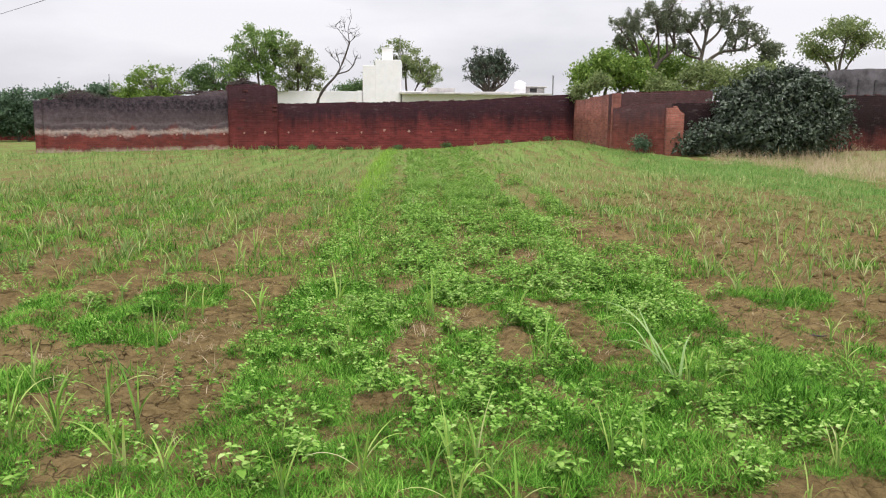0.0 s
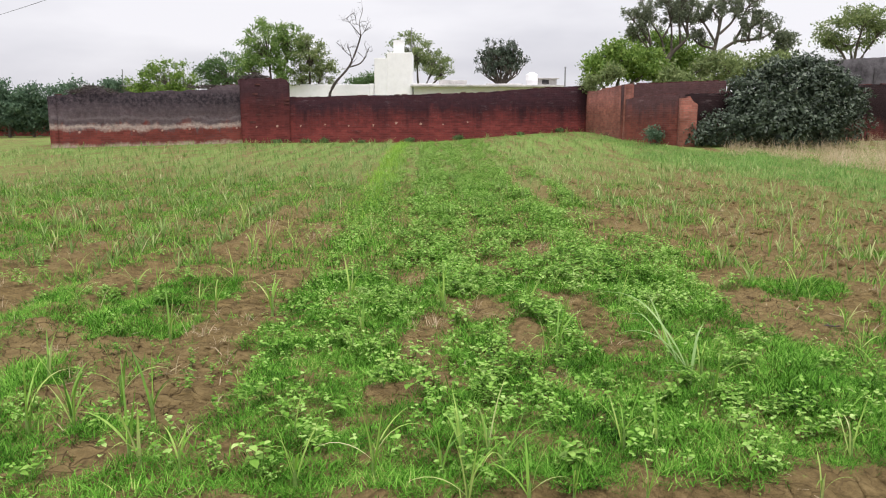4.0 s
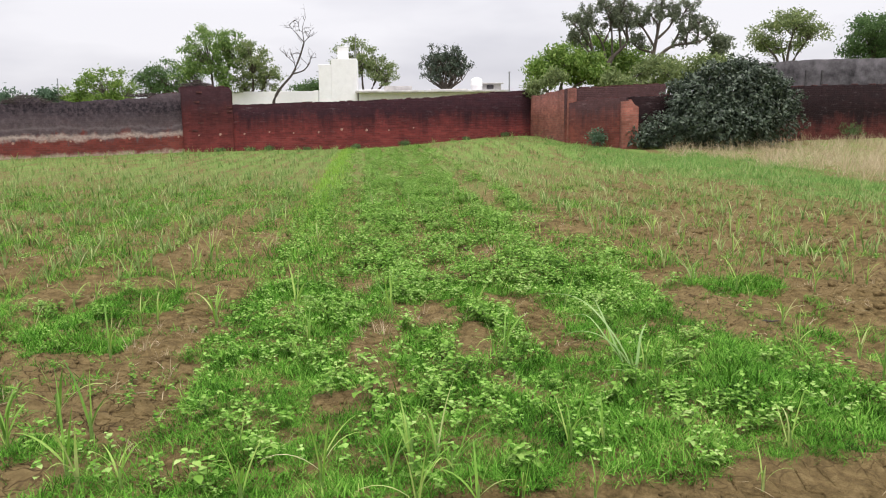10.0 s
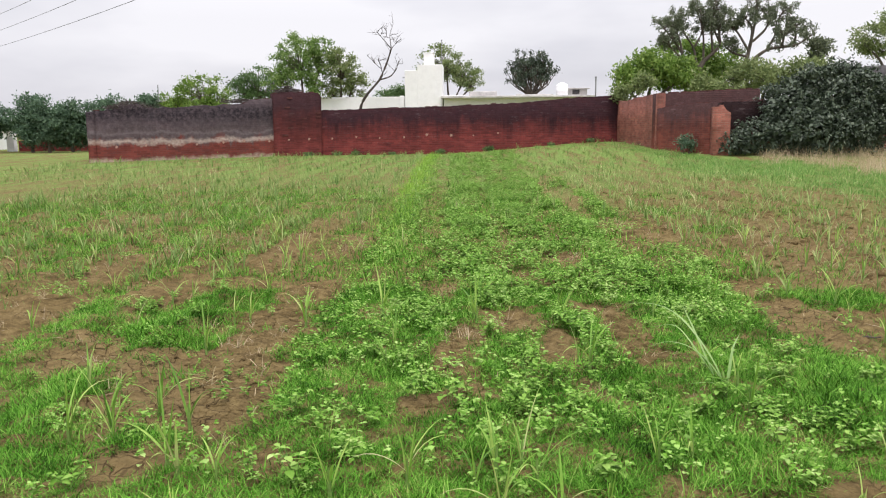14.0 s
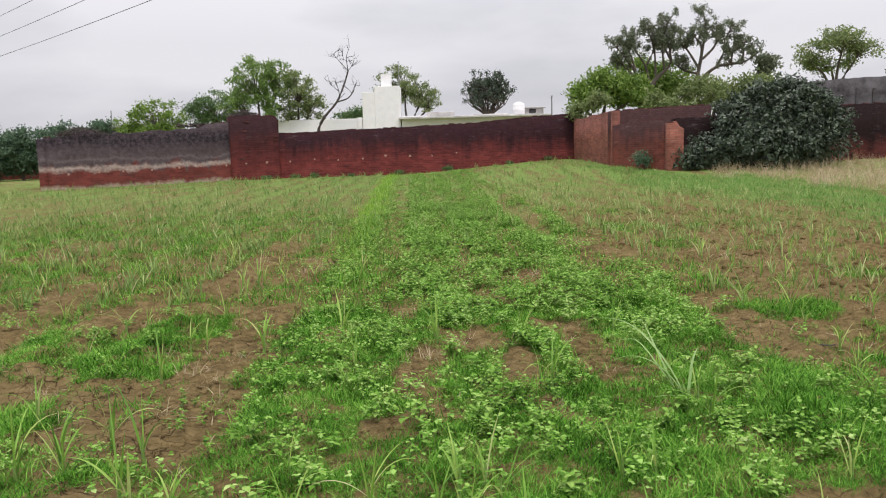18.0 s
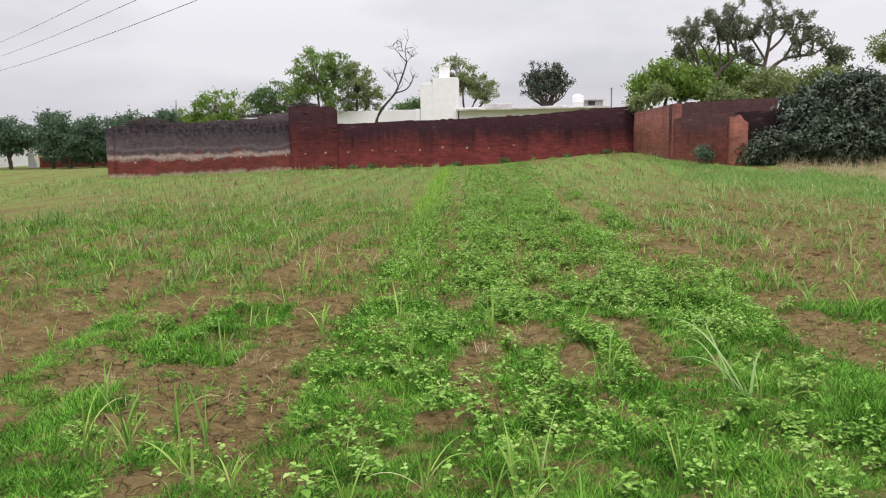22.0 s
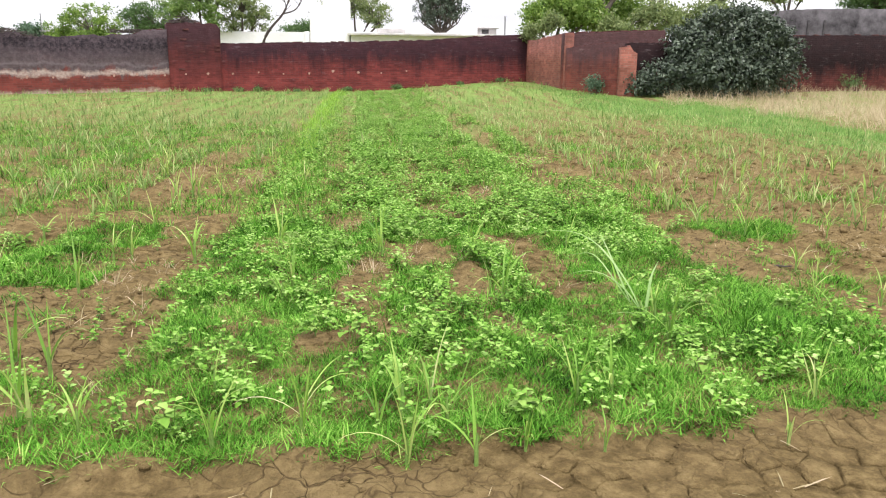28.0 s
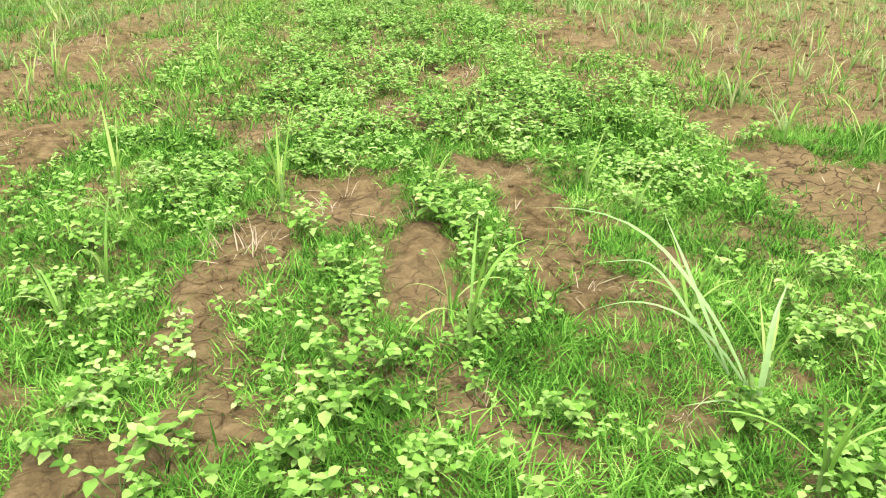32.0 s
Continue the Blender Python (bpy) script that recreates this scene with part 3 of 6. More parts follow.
# bare places in the green: centre, half sizes
BARE_STRIP = ((-0.05, 5.08, 0.11, 0.32), (-0.11, 4.61, 0.11, 0.28), (-0.01, 4.08, 0.09, 0.15), (-0.22, 3.85, 0.10, 0.10), (0.25, 5.64, 0.22, 0.28), (-0.26, 6.53, 0.12, 0.27), (0.55, 4.86, 0.10, 0.31), (1.07, 5.02, 0.15, 0.38), (1.03, 5.46, 0.15, 0.28),
              (0.90, 5.99, 0.18, 0.26), (1.03, 4.64, 0.08, 0.15), (0.78, 3.89, 0.10, 0.11), (0.60, 4.10, 0.06, 0.12), (0.49, 7.09, 0.12, 0.24), (0.92, 8.27, 0.2, 0.42), (1.44, 4.92, 0.10, 0.16), (-0.92, 3.17, 0.11, 0.14))
BARE_SIDE = ((-1.35, 4.08, 0.24, 0.55), (-1.86, 4.02, 0.18, 0.24), (-1.48, 5.68, 0.20, 0.85), (-2.14, 9.04, 0.24, 1.25), (-2.11, 10.4, 0.2, 1.1), (-2.44, 4.73, 0.2, 0.38), (-1.94, 4.52, 0.22, 0.32), (-3.64, 7.51, 0.26, 0.72), (-4.97, 11.36, 0.4, 1.0), (-2.51, 6.73, 0.34, 0.4),
             (-1.49, 3.07, 0.16, 0.14), (-1.41, 6.41, 0.14, 0.4), (-1.47, 8.85, 0.22, 0.6), (1.66, 14.9, 0.27, 1.5), (1.5, 20.0, 0.17, 2.2), (2.04, 10.6, 0.2, 0.7), (2.06, 9.6, 0.22, 0.7), (2.26, 5.35, 0.18, 0.37), (2.34, 6.01, 0.2, 0.35), (2.29, 6.81, 0.22, 0.32), (2.30, 5.08, 0.12, 0.18))


def bare(x, y):
    k = np.zeros_like(x)
    wob = 0.7 * (value_noise(x * 6.1, y * 5.1, 11) - 0.5) + 0.6 * (value_noise(x * 14, y * 12, 12) - 0.5)
    for cx, cy, ax, ay in BARE_STRIP + BARE_SIDE:
        k = np.maximum(k, smooth01((1.45 - np.hypot((x - cx) / ax, (y - cy) / ay) + 0.8 * wob) / 0.3))
    return k


# green patches on the open ground: centre, half sizes
GREEN = ((2.74, 6.33, 0.30, 0.3), (2.46, 7.91, 0.3, 0.6), (3.12, 6.24, 0.28, 0.28), (2.04, 5.95, 0.28, 0.5), (-3.5, 7.78, 0.46, 0.5), (-2.23, 5.97, 0.2, 0.36), (-2.07, 5.01, 0.24, 0.24), (-2.18, 4.21, 0.18, 0.2), (-1.82, 5.02, 0.16, 0.25), (-1.52, 7.12, 0.2, 0.36),
         (-1.73, 6.18, 0.22, 0.25), (-1.64, 2.91, 0.25, 0.2), (-2.23, 7.09, 0.3, 0.36), (-3.12, 8.11, 0.36, 0.4), (-3.48, 11.2, 0.5, 0.8), (-4.54, 8.63, 0.3, 0.7), (-2.95, 5.76, 0.22, 0.26), (-1.4, 8.41, 0.16, 0.7), (-1.22, 4.42, 0.14, 0.16), (3.05, 10.2, 0.3, 0.5), (3.1, 12.6, 0.35, 0.7), (2.15, 4.7, 0.2, 0.5))


def strip(x, y):
    """The thickly overgrown middle strip, 0 to 1."""
    u = across(x, y)
    w = 0.3 * (value_noise(x * 2.3, y * 1.6, 22) - 0.5)
    return smooth01((u + 1.2 + w) / 0.14) * (1 - smooth01((u - 2.36 - w) / 0.16))


def furrows(x, y):
    """Gaps between the weedy rows of the strip, deeper down the field."""
    u = across(x, y) + 0.16 * (value_noise(x * 0.8, y * 0.7, 27) - 0.5)
    k = np.zeros_like(x)
    for c, w, a in ((1.86, 0.16, 1.0), (-0.42, 0.13, 0.85), (0.44, 0.12, 0.8), (1.12, 0.12, 0.75), (2.45, 0.16, 0.8)):
        k = np.maximum(k, a * np.exp(-((u - c) / w) ** 2))
    broken = smooth01((value_noise(x * 2.5, y * 0.7, 28) - 0.16) / 0.25)
    return k * broken * smooth01((y - 6.5) / 2.5)


def cover(x, y):
    """How thickly low grass covers the ground, 0 to 1."""
    u = across(x, y)
    n1, n2 = value_noise(x * 1.1, y * 0.8, 21), value_noise(x * 3.3, y * 2.6, 22)
    patch = 0.55 * n1 + 0.45 * n2
    clump = smooth01((value_noise(x * 5.5, y * 4.5, 24) - 0.42) / 0.18)
    bands = np.zeros_like(x)
    wave = u + 0.5 * (value_noise(x * 0.5, y * 0.45, 29) - 0.5)
    for k, a in enumerate((0.7, 0.9, 0.85, 0.8, 0.8, 0.75, 0.75)):
        bands = np.maximum(bands, a * np.exp(-((wave + 2.15 + 1.08 * k) / 0.3) ** 2) * (0.45 + 0.55 * clump))
    side = np.where(u < 0, 0.2 + 0.6 * clump * smooth01((patch - 0.25) / 0.2), 0.03 + 0.35 * clump * smooth01((patch - 0.42) / 0.2))
    side = side + 0.62 * smooth01((y - 10) / 11) * (0.4 + 0.6 * clump) * np.where(u > 2.4, smooth01((y - 14) / 10), 1.0)
    for cx, cy, ax, ay in GREEN:
        side = np.maximum(side, 0.95 * smooth01((1.3 - np.hypot((x - cx) / ax, (y - cy) / ay) + 0.9 * (n2 - 0.5)) / 0.4))
    edge = 0.9 * smooth01((x - 6.7 - 1.6 * (n1 - 0.5)) / 0.9) * (1 - smooth01((x - 9.6 - 1.6 * (n1 - 0.5)) / 1.2)) * smooth01((n2 + 0.5 * n1 - 0.2) / 0.5)
    left = np.maximum(0.75 * smooth01((-9.5 - x) / 2.5), 0.9 * smooth01((-1.5 - x) / 0.2) * smooth01((3.3 - y + 0.4 * (n2 - 0.5)) / 0.3))
    d = np.maximum.reduce([0.95 * strip(x, y), np.where(u < -1.2, bands, 0), side, edge, left])
    d = d * smooth01((y - front_edge(x)) / 0.06) * (1 - 0.9 * furrows(x, y))
    gaps = 0.3 + 0.7 * smooth01((value_noise(x * 8.5, y * 7.5, 25) - 0.2) / 0.2)
    return d * gaps * (1 - 0.96 * bare(x, y))


def spots(n, x0, x1, y0, y1, fn, power=1.0):
    x, y = rng.uniform(x0, x1, n), rng.uniform(y0, y1, n)
    keep = rng.random(n) < np.clip(fn(x, y), 0, 1) ** power
    return np.stack([x[keep], y[keep]], 1)


def stuff(name, pieces, mat, label, category):
    V, F = join(pieces)
    return tagged(put(name, mesh_np(name, V, F, mat)), label, category, kind="stuff")


def in_field(xy):
    """Keeps plants out of the walls."""
    x, y = xy[:, 0], xy[:, 1]
    limit = np.where(x < -8.4, 29.0 + (x + 14.3) * 0.68, 33.6 + np.clip((x + 8.4) * 0.35, 0, 2.2))
    limit = np.where(x < -14.6, 60, limit)
    limit = np.where(x > 6.2, 34 - np.clip((x - 6.4) * 3.2, 0, 7.5), limit)
    return xy[y < limit]


# a low mat of creeping grass: short blades that spread every way
near_t = [join([grass_tuft(rng, 20, 0.07, 0.035, 0.085, 0.0042, 2, 1.15), grass_tuft(rng, 26, 0.09, 0.02, 0.055, 0.0062, 1, 0.8)]) for _ in range(9)]
mid_t = [grass_tuft(rng, 20, 0.12, 0.04, 0.11, 0.010, 1, 1.1) for _ in range(7)]
far_t = [grass_tuft(rng, 14, 0.15, 0.05, 0.15, 0.011, 1) for _ in range(6)]
pieces = []
for n, box, tmpl, lo, hi in ((23000, (-3.1, 3.3, 2.6, 6.6), near_t, 0.62, 1.2), (26000, (-8.5, 5.6, 6.4, 19), mid_t, 0.7, 1.35)):
    xy = spots(n, *box, lambda x, y: cover(x, y) * (1 - smooth01((y - 11) / 8)))
    tall = 0.5 + 0.75 * value_noise(xy[:, 0] * 2.6, xy[:, 1] * 2.2, 26) + 0.5 * value_noise(xy[:, 0] * 8, xy[:, 1] * 7, 30)
    pieces.append(scatter(tmpl, xy, land(xy[:, 0], xy[:, 1]), rng.uniform(lo, hi, len(xy)) * tall, rng))
xy = in_field(spots(6500, 5.8, 11, 7, 31, lambda x, y: cover(x, y) * (x > 6.0)))
edge_piece = scatter(mid_t, xy, land(xy[:, 0], xy[:, 1]), rng.uniform(0.8, 2.6, len(xy)), rng)
stuff("grass", pieces, GRASS, "fresh green low grass growing over the field", "grass")
pieces = []
for n, box in ((23000, (-14, 12, 11, 38)), (11000, (-55, -9, 9, 60)), (3000, (-20, -3.6, 3, 14)), (1200, (3.4, 11, 4, 16))):
    xy = in_field(spots(n, *box, lambda x, y: cover(x, y) * np.where(box[3] == 38, smooth01((y - 10) / 7), 1.0)))
    pieces.append(scatter(far_t, xy, land(xy[:, 0], xy[:, 1]), rng.uniform(0.5, 1.1, len(xy)) * (0.7 if box[3] < 17 else 1.0) * (1 - 0.35 * smooth01((-4 - xy[:, 0]) / 4)), rng))
pieces.append(edge_piece)
stuff("field_grass", pieces, FARGRASS, "pale green grass and young crop over the far field", "grass")

lime_t = [grass_tuft(rng, 12, 0.13, 0.08, 0.24, 0.011, 2, 1.45) for _ in range(6)]
xy = spots(4200, -2.3, -0.2, 8.0, 34, lambda x, y: np.exp(-((across(x, y) + 1.0) / 0.2) ** 2) * smooth01((y - 8.0) / 5) * (0.35 + 0.65 * value_noise(x * 3, y * 1.5, 33)))
stuff("lime_grass", [scatter(lime_t, xy, land(xy[:, 0], xy[:, 1]), rng.uniform(0.6, 1.15, len(xy)), rng)], LIME, "a row of bright lime green grass", "grass")

# dry standing grass by the boundary wall
dry_t = [grass_tuft(rng, 14, 0.2, 0.25, 0.75, 0.010, 2) for _ in range(6)]
xy = spots(5200, 8.0, 26, 12, 32, lambda x, y: smooth01((x - 9.0 - 2.2 * (value_noise(x * 0.9, y * 0.5, 32) - 0.5)) / 1.6) * (0.25 + 0.75 * value_noise(x, y, 31)) * (y < 30.5))
stuff("dry_grass", [scatter(dry_t, xy, land(xy[:, 0], xy[:, 1]), rng.uniform(0.35, 1.15, len(xy)), rng)], DRY, "tall straw-coloured dry grass before the brick wall", "grass")


# clods and straw on the bare soil
def clod(r):
    bm = bmesh.new()
    bmesh.ops.create_icosphere(bm, subdivisions=1, radius=1.0)
    V = np.array([tuple(v.co * r.uniform(0.65, 1.2)) for v in bm.verts]) * np.array([1, 0.85, 0.6])
    F = np.array([[v.index for v in f.verts] for f in bm.faces])
    bm.free()
    return V, F


def open_soil(x, y):
    return (1 - np.clip(cover(x, y) * 1.6, 0, 1)) * (0.12 + 0.88 * value_noise(x * 2.2, y * 2.2, 51) ** 2)


clods = [clod(random.Random(k)) for k in range(6)]
pieces = []
for n, box, lo, hi in ((8000, (-3.4, 3.6, 2.3, 8), 0.004, 0.026), (4500, (-7, -1.5, 7, 15), 0.01, 0.04), (7500, (2.4, 7.2, 5, 16), 0.01, 0.05)):
    xy = spots(n, *box, open_soil)
    pieces.append(scatter(clods, xy, land(xy[:, 0], xy[:, 1]), lo + (hi - lo) * rng.random(len(xy)) ** 2, rng))
stuff("soil_clods", pieces, SOIL, "small crumbled clods of brown soil", "soil")
straw = [blade((0, 0, 0.006), 0.3 * k, 0.09, 0.005, 0.12, 0.25, 3) for k in range(5)]
pieces = []
for n, box in ((1300, (-4, 4.2, 2.3, 8)), (3000, (-9, 8.5, 8, 18))):
    xy = spots(n, *box, open_soil)
    pieces.append(scatter(straw, xy, land(xy[:, 0], xy[:, 1]) + 0.004, rng.uniform(0.5, 1.5, len(xy)), rng))
stuff("straw", pieces, DRY, "scattered dry straw and dead leaves on the soil", "straw")

wisp = [grass_tuft(rng, 9, 0.04, 0.05, 0.16, 0.004, 3) for _ in range(6)]
xy = spots(2800, -6, 5, 3.0, 12, lambda x, y: open_soil(x, y) * 0.9)
stuff("dry_wisps", [scatter(wisp, xy, land(xy[:, 0], xy[:, 1]), rng.uniform(0.5, 1.1, len(xy)), rng)], DRY, "thin dry grass wisps on the bare soil", "grass")

# low broad-leaved weeds: a few kinds, the near ones as plants of their own
WEED_KINDS = []
for k in range(8):
    leaves, sticks = weed_leaves(rng, int(rng.integers(3, 5)), rng.uniform(0.10, 0.17), rng.uniform(0.028, 0.045))
    root = tagged(new("weed_plant"), "low broad-leaved weed with pale green oval leaves", "weed", "weeds in the field")
    V, F = join(sticks)
    put("stem", mesh_np("stem", V, F, STEM), root)
    for V, F in leaves:
        put("leaf", mesh_np("leaf", V, F, WEED_LEAF), root)
    WEED_KINDS.append((root, join(leaves)))


def weedy(x, y):
    """Where the broad-leaved weeds stand: in drifts down the green strip."""
    u = across(x, y)
    n = 0.5 * value_noise(x * 1.6, y * 0.9, 41) + 0.5 * value_noise(x * 4.5, y * 3.5, 42)
    core = smooth01((u + 0.5) / 0.4)
    return strip(x, y) * (1 - furrows(x, y)) * (1 - 0.95 * bare(x, y)) * smooth01((n - 0.36 + 0.12 * core) / 0.14) * (0.3 + 0.7 * core) * smooth01((y - front_edge(x) - 0.05) / 0.1)


WEEDS = ((-0.28, 4.1), (-0.4, 4.62), (-0.64, 5.08), (-0.33, 5.4), (-0.26, 5.74), (-0.78, 6.3), (0.3, 4.25), (0.35, 4.66), (0.27, 4.88), (0.42, 4.24), (0.31, 4.04), (0.28, 3.74), (0.23, 3.91), (0.47, 3.76), (0.52, 3.87), (0.65, 4.12), (0.7, 4.41), (0.58, 5.41), (0.68, 5.16), (0.76, 4.94), (0.2, 6.24), (0.04, 6.97),
         (0.3, 6.82), (0.37, 5.95), (0.05, 6.06), (1.03, 6.11), (1.08, 6.65), (1.27, 7.04), (1.61, 5.89), (1.26, 3.93), (1.43, 3.88), (1.61, 4.26), (1.72, 4.28), (1.87, 4.65), (0.89, 4.01), (-0.14, 3.79), (-0.09, 3.92), (-0.63, 4.8), (-0.3, 3.9), (-0.16, 4.44), (1.45, 3.72), (1.11, 3.75))
WEEDS_FRONT = ((-0.71, 2.91), (0.13, 2.92), (0.56, 3.0), (1.36, 3.03), (2.22, 4.21), (-0.74, 3.5), (-0.61, 3.65), (-0.56, 3.19), (-0.88, 3.65), (-0.28, 4.17), (-0.64, 4.7), (1.92, 4.76), (1.69, 4.52), (1.61, 3.61), (1.72, 3.54), (1.34, 3.33), (1.68, 3.34), (1.07, 6.38), (0.62, 5.28), (-2.1, 5.69), (-2.08, 4.92), (-0.92, 3.01), (-1.61, 2.85))
near_weeds = np.concatenate([spots(900, -1.2, 2.4, 2.95, 5.6, weedy)[:12], spots(90, -3.4, -1.3, 3.2, 7.0, lambda x, y: 0.25 + 0 * x)])
placed = list(WEEDS + WEEDS_FRONT) + [tuple(p) for p in near_weeds]
for k, (x, y) in enumerate(placed):
    root = WEED_KINDS[k % len(WEED_KINDS)][0]
    m = Matrix.Translation((x, y, float(land(x, y)))) @ Matrix.Rotation(rng.uniform(0, 6.28), 4, "Z") @ Matrix.Scale(rng.uniform(0.75, 1.15) if k < 65 else rng.uniform(0.45, 0.8), 4)
    if k < len(WEED_KINDS):
        root.matrix_basis = m
    else:
        ob = copy_thing(root, Matrix.Identity(4))
        ob.matrix_basis = m
weed_t = [t for _, t in WEED_KINDS]


def slim(V):
    """The same leaves with two faces each, for the distance."""
    k = np.arange(0, len(V), 7)[:, None]
    return V, np.concatenate([k + np.array([[0, 1, 3]]), k + np.array([[0, 3, 5]])])


far_weed_t = [slim(V) for V, _ in weed_t]
seedling_t = []
for k in range(6):
    seedling_t.append(join([ovate(rng, (0.004 * q, 0.0, rng.uniform(0.03, 0.095)), q * 1.5 + rng.uniform(-0.3, 0.3), *((rng.uniform(0.014, 0.026),) * 2), rng.uniform(-0.3, 0.6)) for q in range(7)]))
pieces = []
# companions round each of the plants above
c = np.repeat(np.array(WEEDS + WEEDS_FRONT), 3, 0)
xy = c + rng.normal(0, 1, c.shape) * np.array([0.06, 0.07])
xy = xy[bare(xy[:, 0], xy[:, 1]) < 0.7]
pieces.append(scatter(weed_t, xy, land(xy[:, 0], xy[:, 1]), rng.uniform(0.35, 0.85, len(xy)), rng))
xy = spots(5200, -1.6, 2.5, 2.9, 7.0, lambda x, y: cover(x, y) * (0.07 + 0.5 * smooth01((value_noise(x * 2.2, y * 2.0, 46) - 0.46) / 0.2)))
pieces.append(scatter(seedling_t, xy, land(xy[:, 0], xy[:, 1]) + 0.015, rng.uniform(0.7, 1.35, len(xy)), rng))
for n, box, lo, hi in ((260, (-1.3, 2.5, 5.2, 6.6), 0.5, 1.0), (1000, (-1.4, 2.5, 6.4, 9.5), 0.6, 1.15), (2900, (-1.6, 2.5, 9.5, 18), 0.65, 1.2), (2600, (-2, 2.6, 18, 33), 0.7, 1.3)):
    xy = spots(n, *box, weedy)
    pieces.append(scatter(far_weed_t, xy, land(xy[:, 0], xy[:, 1]), rng.uniform(lo, hi, len(xy)), rng))
# small weeds scattered over the open soil
xy = np.concatenate([spots(1500, -7.5, -1.2, 3.2, 15, lambda x, y: 0.8 * value_noise(x * 2.1, y * 1.7, 44)), spots(160, 2.4, 6.0, 4.5, 12, lambda x, y: 0.5 * value_noise(x * 2.1, y * 1.7, 45))])
pieces.append(scatter(far_weed_t, xy, land(xy[:, 0], xy[:, 1]), rng.uniform(0.3, 0.8, len(xy)), rng))
# mounds of weeds: place, radius, size of the plants
MOUNDS = ((0.2, 6.6, 0.36, 1.15), (0.12, 6.1, 0.2, 1.0), (1.13, 6.7, 0.26, 1.1), (-0.45, 5.9, 0.24, 0.95), (-1.91, 14.4, 0.3, 1.2), (0.9, 14.5, 0.45, 1.3), (0.05, 10.6, 0.35, 1.25), (1.5, 10.7, 0.35, 1.25), (0.0, 8.4, 0.28, 1.15), (0.75, 8.7, 0.32, 1.2), (1.45, 7.6, 0.24, 1.1), (0.7, 12.4, 0.35, 1.3),
          (-2.6, 6.0, 0.16, 0.8), (0.3, 17.0, 0.5, 1.4), (1.1, 18.5, 0.5, 1.4))
for cx, cy, r, s in MOUNDS:
    k = int(30 * r / 0.3)
    q, ang = np.sqrt(rng.random(k)), rng.uniform(0, 6.283, k)
    xy = np.stack([cx + r * q * np.cos(ang), cy + 1.15 * r * q * np.sin(ang)], 1)
    pieces.append(scatter(weed_t if cy < 7 else far_weed_t, xy, land(xy[:, 0], xy[:, 1]), s * (1 - 0.5 * q ** 2) * rng.uniform(0.75, 1.1, k), rng))
stuff("low_weeds", pieces, WEED, "drifts of low pale green broad-leaved weeds", "weeds")

# young cane
CANE_KINDS = []
for k in range(8):
    blades = cane_blades(rng, int(rng.integers(4, 8)), rng.uniform(0.24, 0.42))
    root = tagged(new("cane_plant"), "young cane shoot with long arching green leaves", "crop plant", "young cane in the field")
    V, F = tube_arrays([(0, 0, -0.02), (0.003, 0, 0.05), (0.004, 0.002, 0.13)], [0.009, 0.008, 0.004], 6)
    put("stem", mesh_np("stem", V, F, STEM), root)
    for V, F in blades:
        put("leaf", mesh_np("leaf", V, F, CANE_LEAF, True), root)
    CANE_KINDS.append((root, join(blades)))
# the ones that stand out, then rows
CANES = [(0.01, 5.44), (0.63, 5.48), (0.66, 4.35), (-0.54, 4.57), (-0.56, 5.23), (-0.63, 6.5), (1.43, 5.34), (1.3, 5.62), (1.32, 4.41), (1.41, 4.1), (1.34, 3.69), (2.67, 7.22), (3.11, 9.05), (3.6, 7.68), (2.82, 6.11), (3.24, 7.7), (0.63, 7.64), (-2.4, 9.34), (-1.81, 7.98), (-1.57, 8.16), (-0.77, 8.32),
         (-0.52, 4.9), (0.2, 3.18), (0.09, 3.06), (0.94, 3.24), (0.77, 3.13), (-0.27, 2.95), (0.0, 2.96), (-0.56, 2.82), (-1.35, 3.48), (-1.3, 3.07), (-1.22, 2.97), (-1.55, 3.62), (-1.73, 3.48), (-1.87, 3.35), (-2.09, 4.0), (-1.21, 5.42), (-0.67, 5.59)]
CANES += [(-0.01, 5.61), (0.64, 5.89), (0.62, 4.54), (1.72, 3.1), (2.54, 4.58), (2.69, 5.08), (2.9, 6.05), (2.66, 7.42), (3.38, 7.45), (4.23, 9.22), (4.33, 8.1), (-1.65, 5.56), (-1.77, 5.56), (-1.34, 7.54), (-1.27, 8.18), (-1.82, 7.52), (-2.65, 5.54), (-4.33, 8.76), (-3.3, 9.24), (-4.49, 10.69), (-1.37, 10.33),
          (-0.65, 3.3), (-1.06, 2.97), (2.37, 4.08), (0.25, 2.93), (0.5, 2.74), (0.33, 2.72), (0.78, 2.75), (0.1, 2.74), (1.45, 2.78)]
for row in [-1.75 - 0.72 * i for i in range(6)] + [2.72 + 0.72 * i for i in range(6)]:
    for y in np.arange(3.6, 11, 0.42):
        if abs(row) < 0.62 * y + 0.5 and rng.random() < (0.55 if row < 0 else 0.72):
            CANES.append((row - 0.026 * (y - 5) + rng.uniform(-0.17, 0.17), y + rng.uniform(-0.25, 0.25)))
CANES = CANES[:295]
for k, (x, y) in enumerate(CANES):
    root = CANE_KINDS[k % len(CANE_KINDS)][0]
    m = Matrix.Translation((x, y, float(land(x, y)))) @ Matrix.Rotation(rng.uniform(0, 6.28), 4, "Z") @ Matrix.Scale(rng.uniform(0.85, 1.2) if k < 40 else rng.uniform(0.6, 1.0), 4)
    if k < len(CANE_KINDS):
        root.matrix_basis = m
    else:
        ob = copy_thing(root, Matrix.Identity(4))
        ob.matrix_basis = m


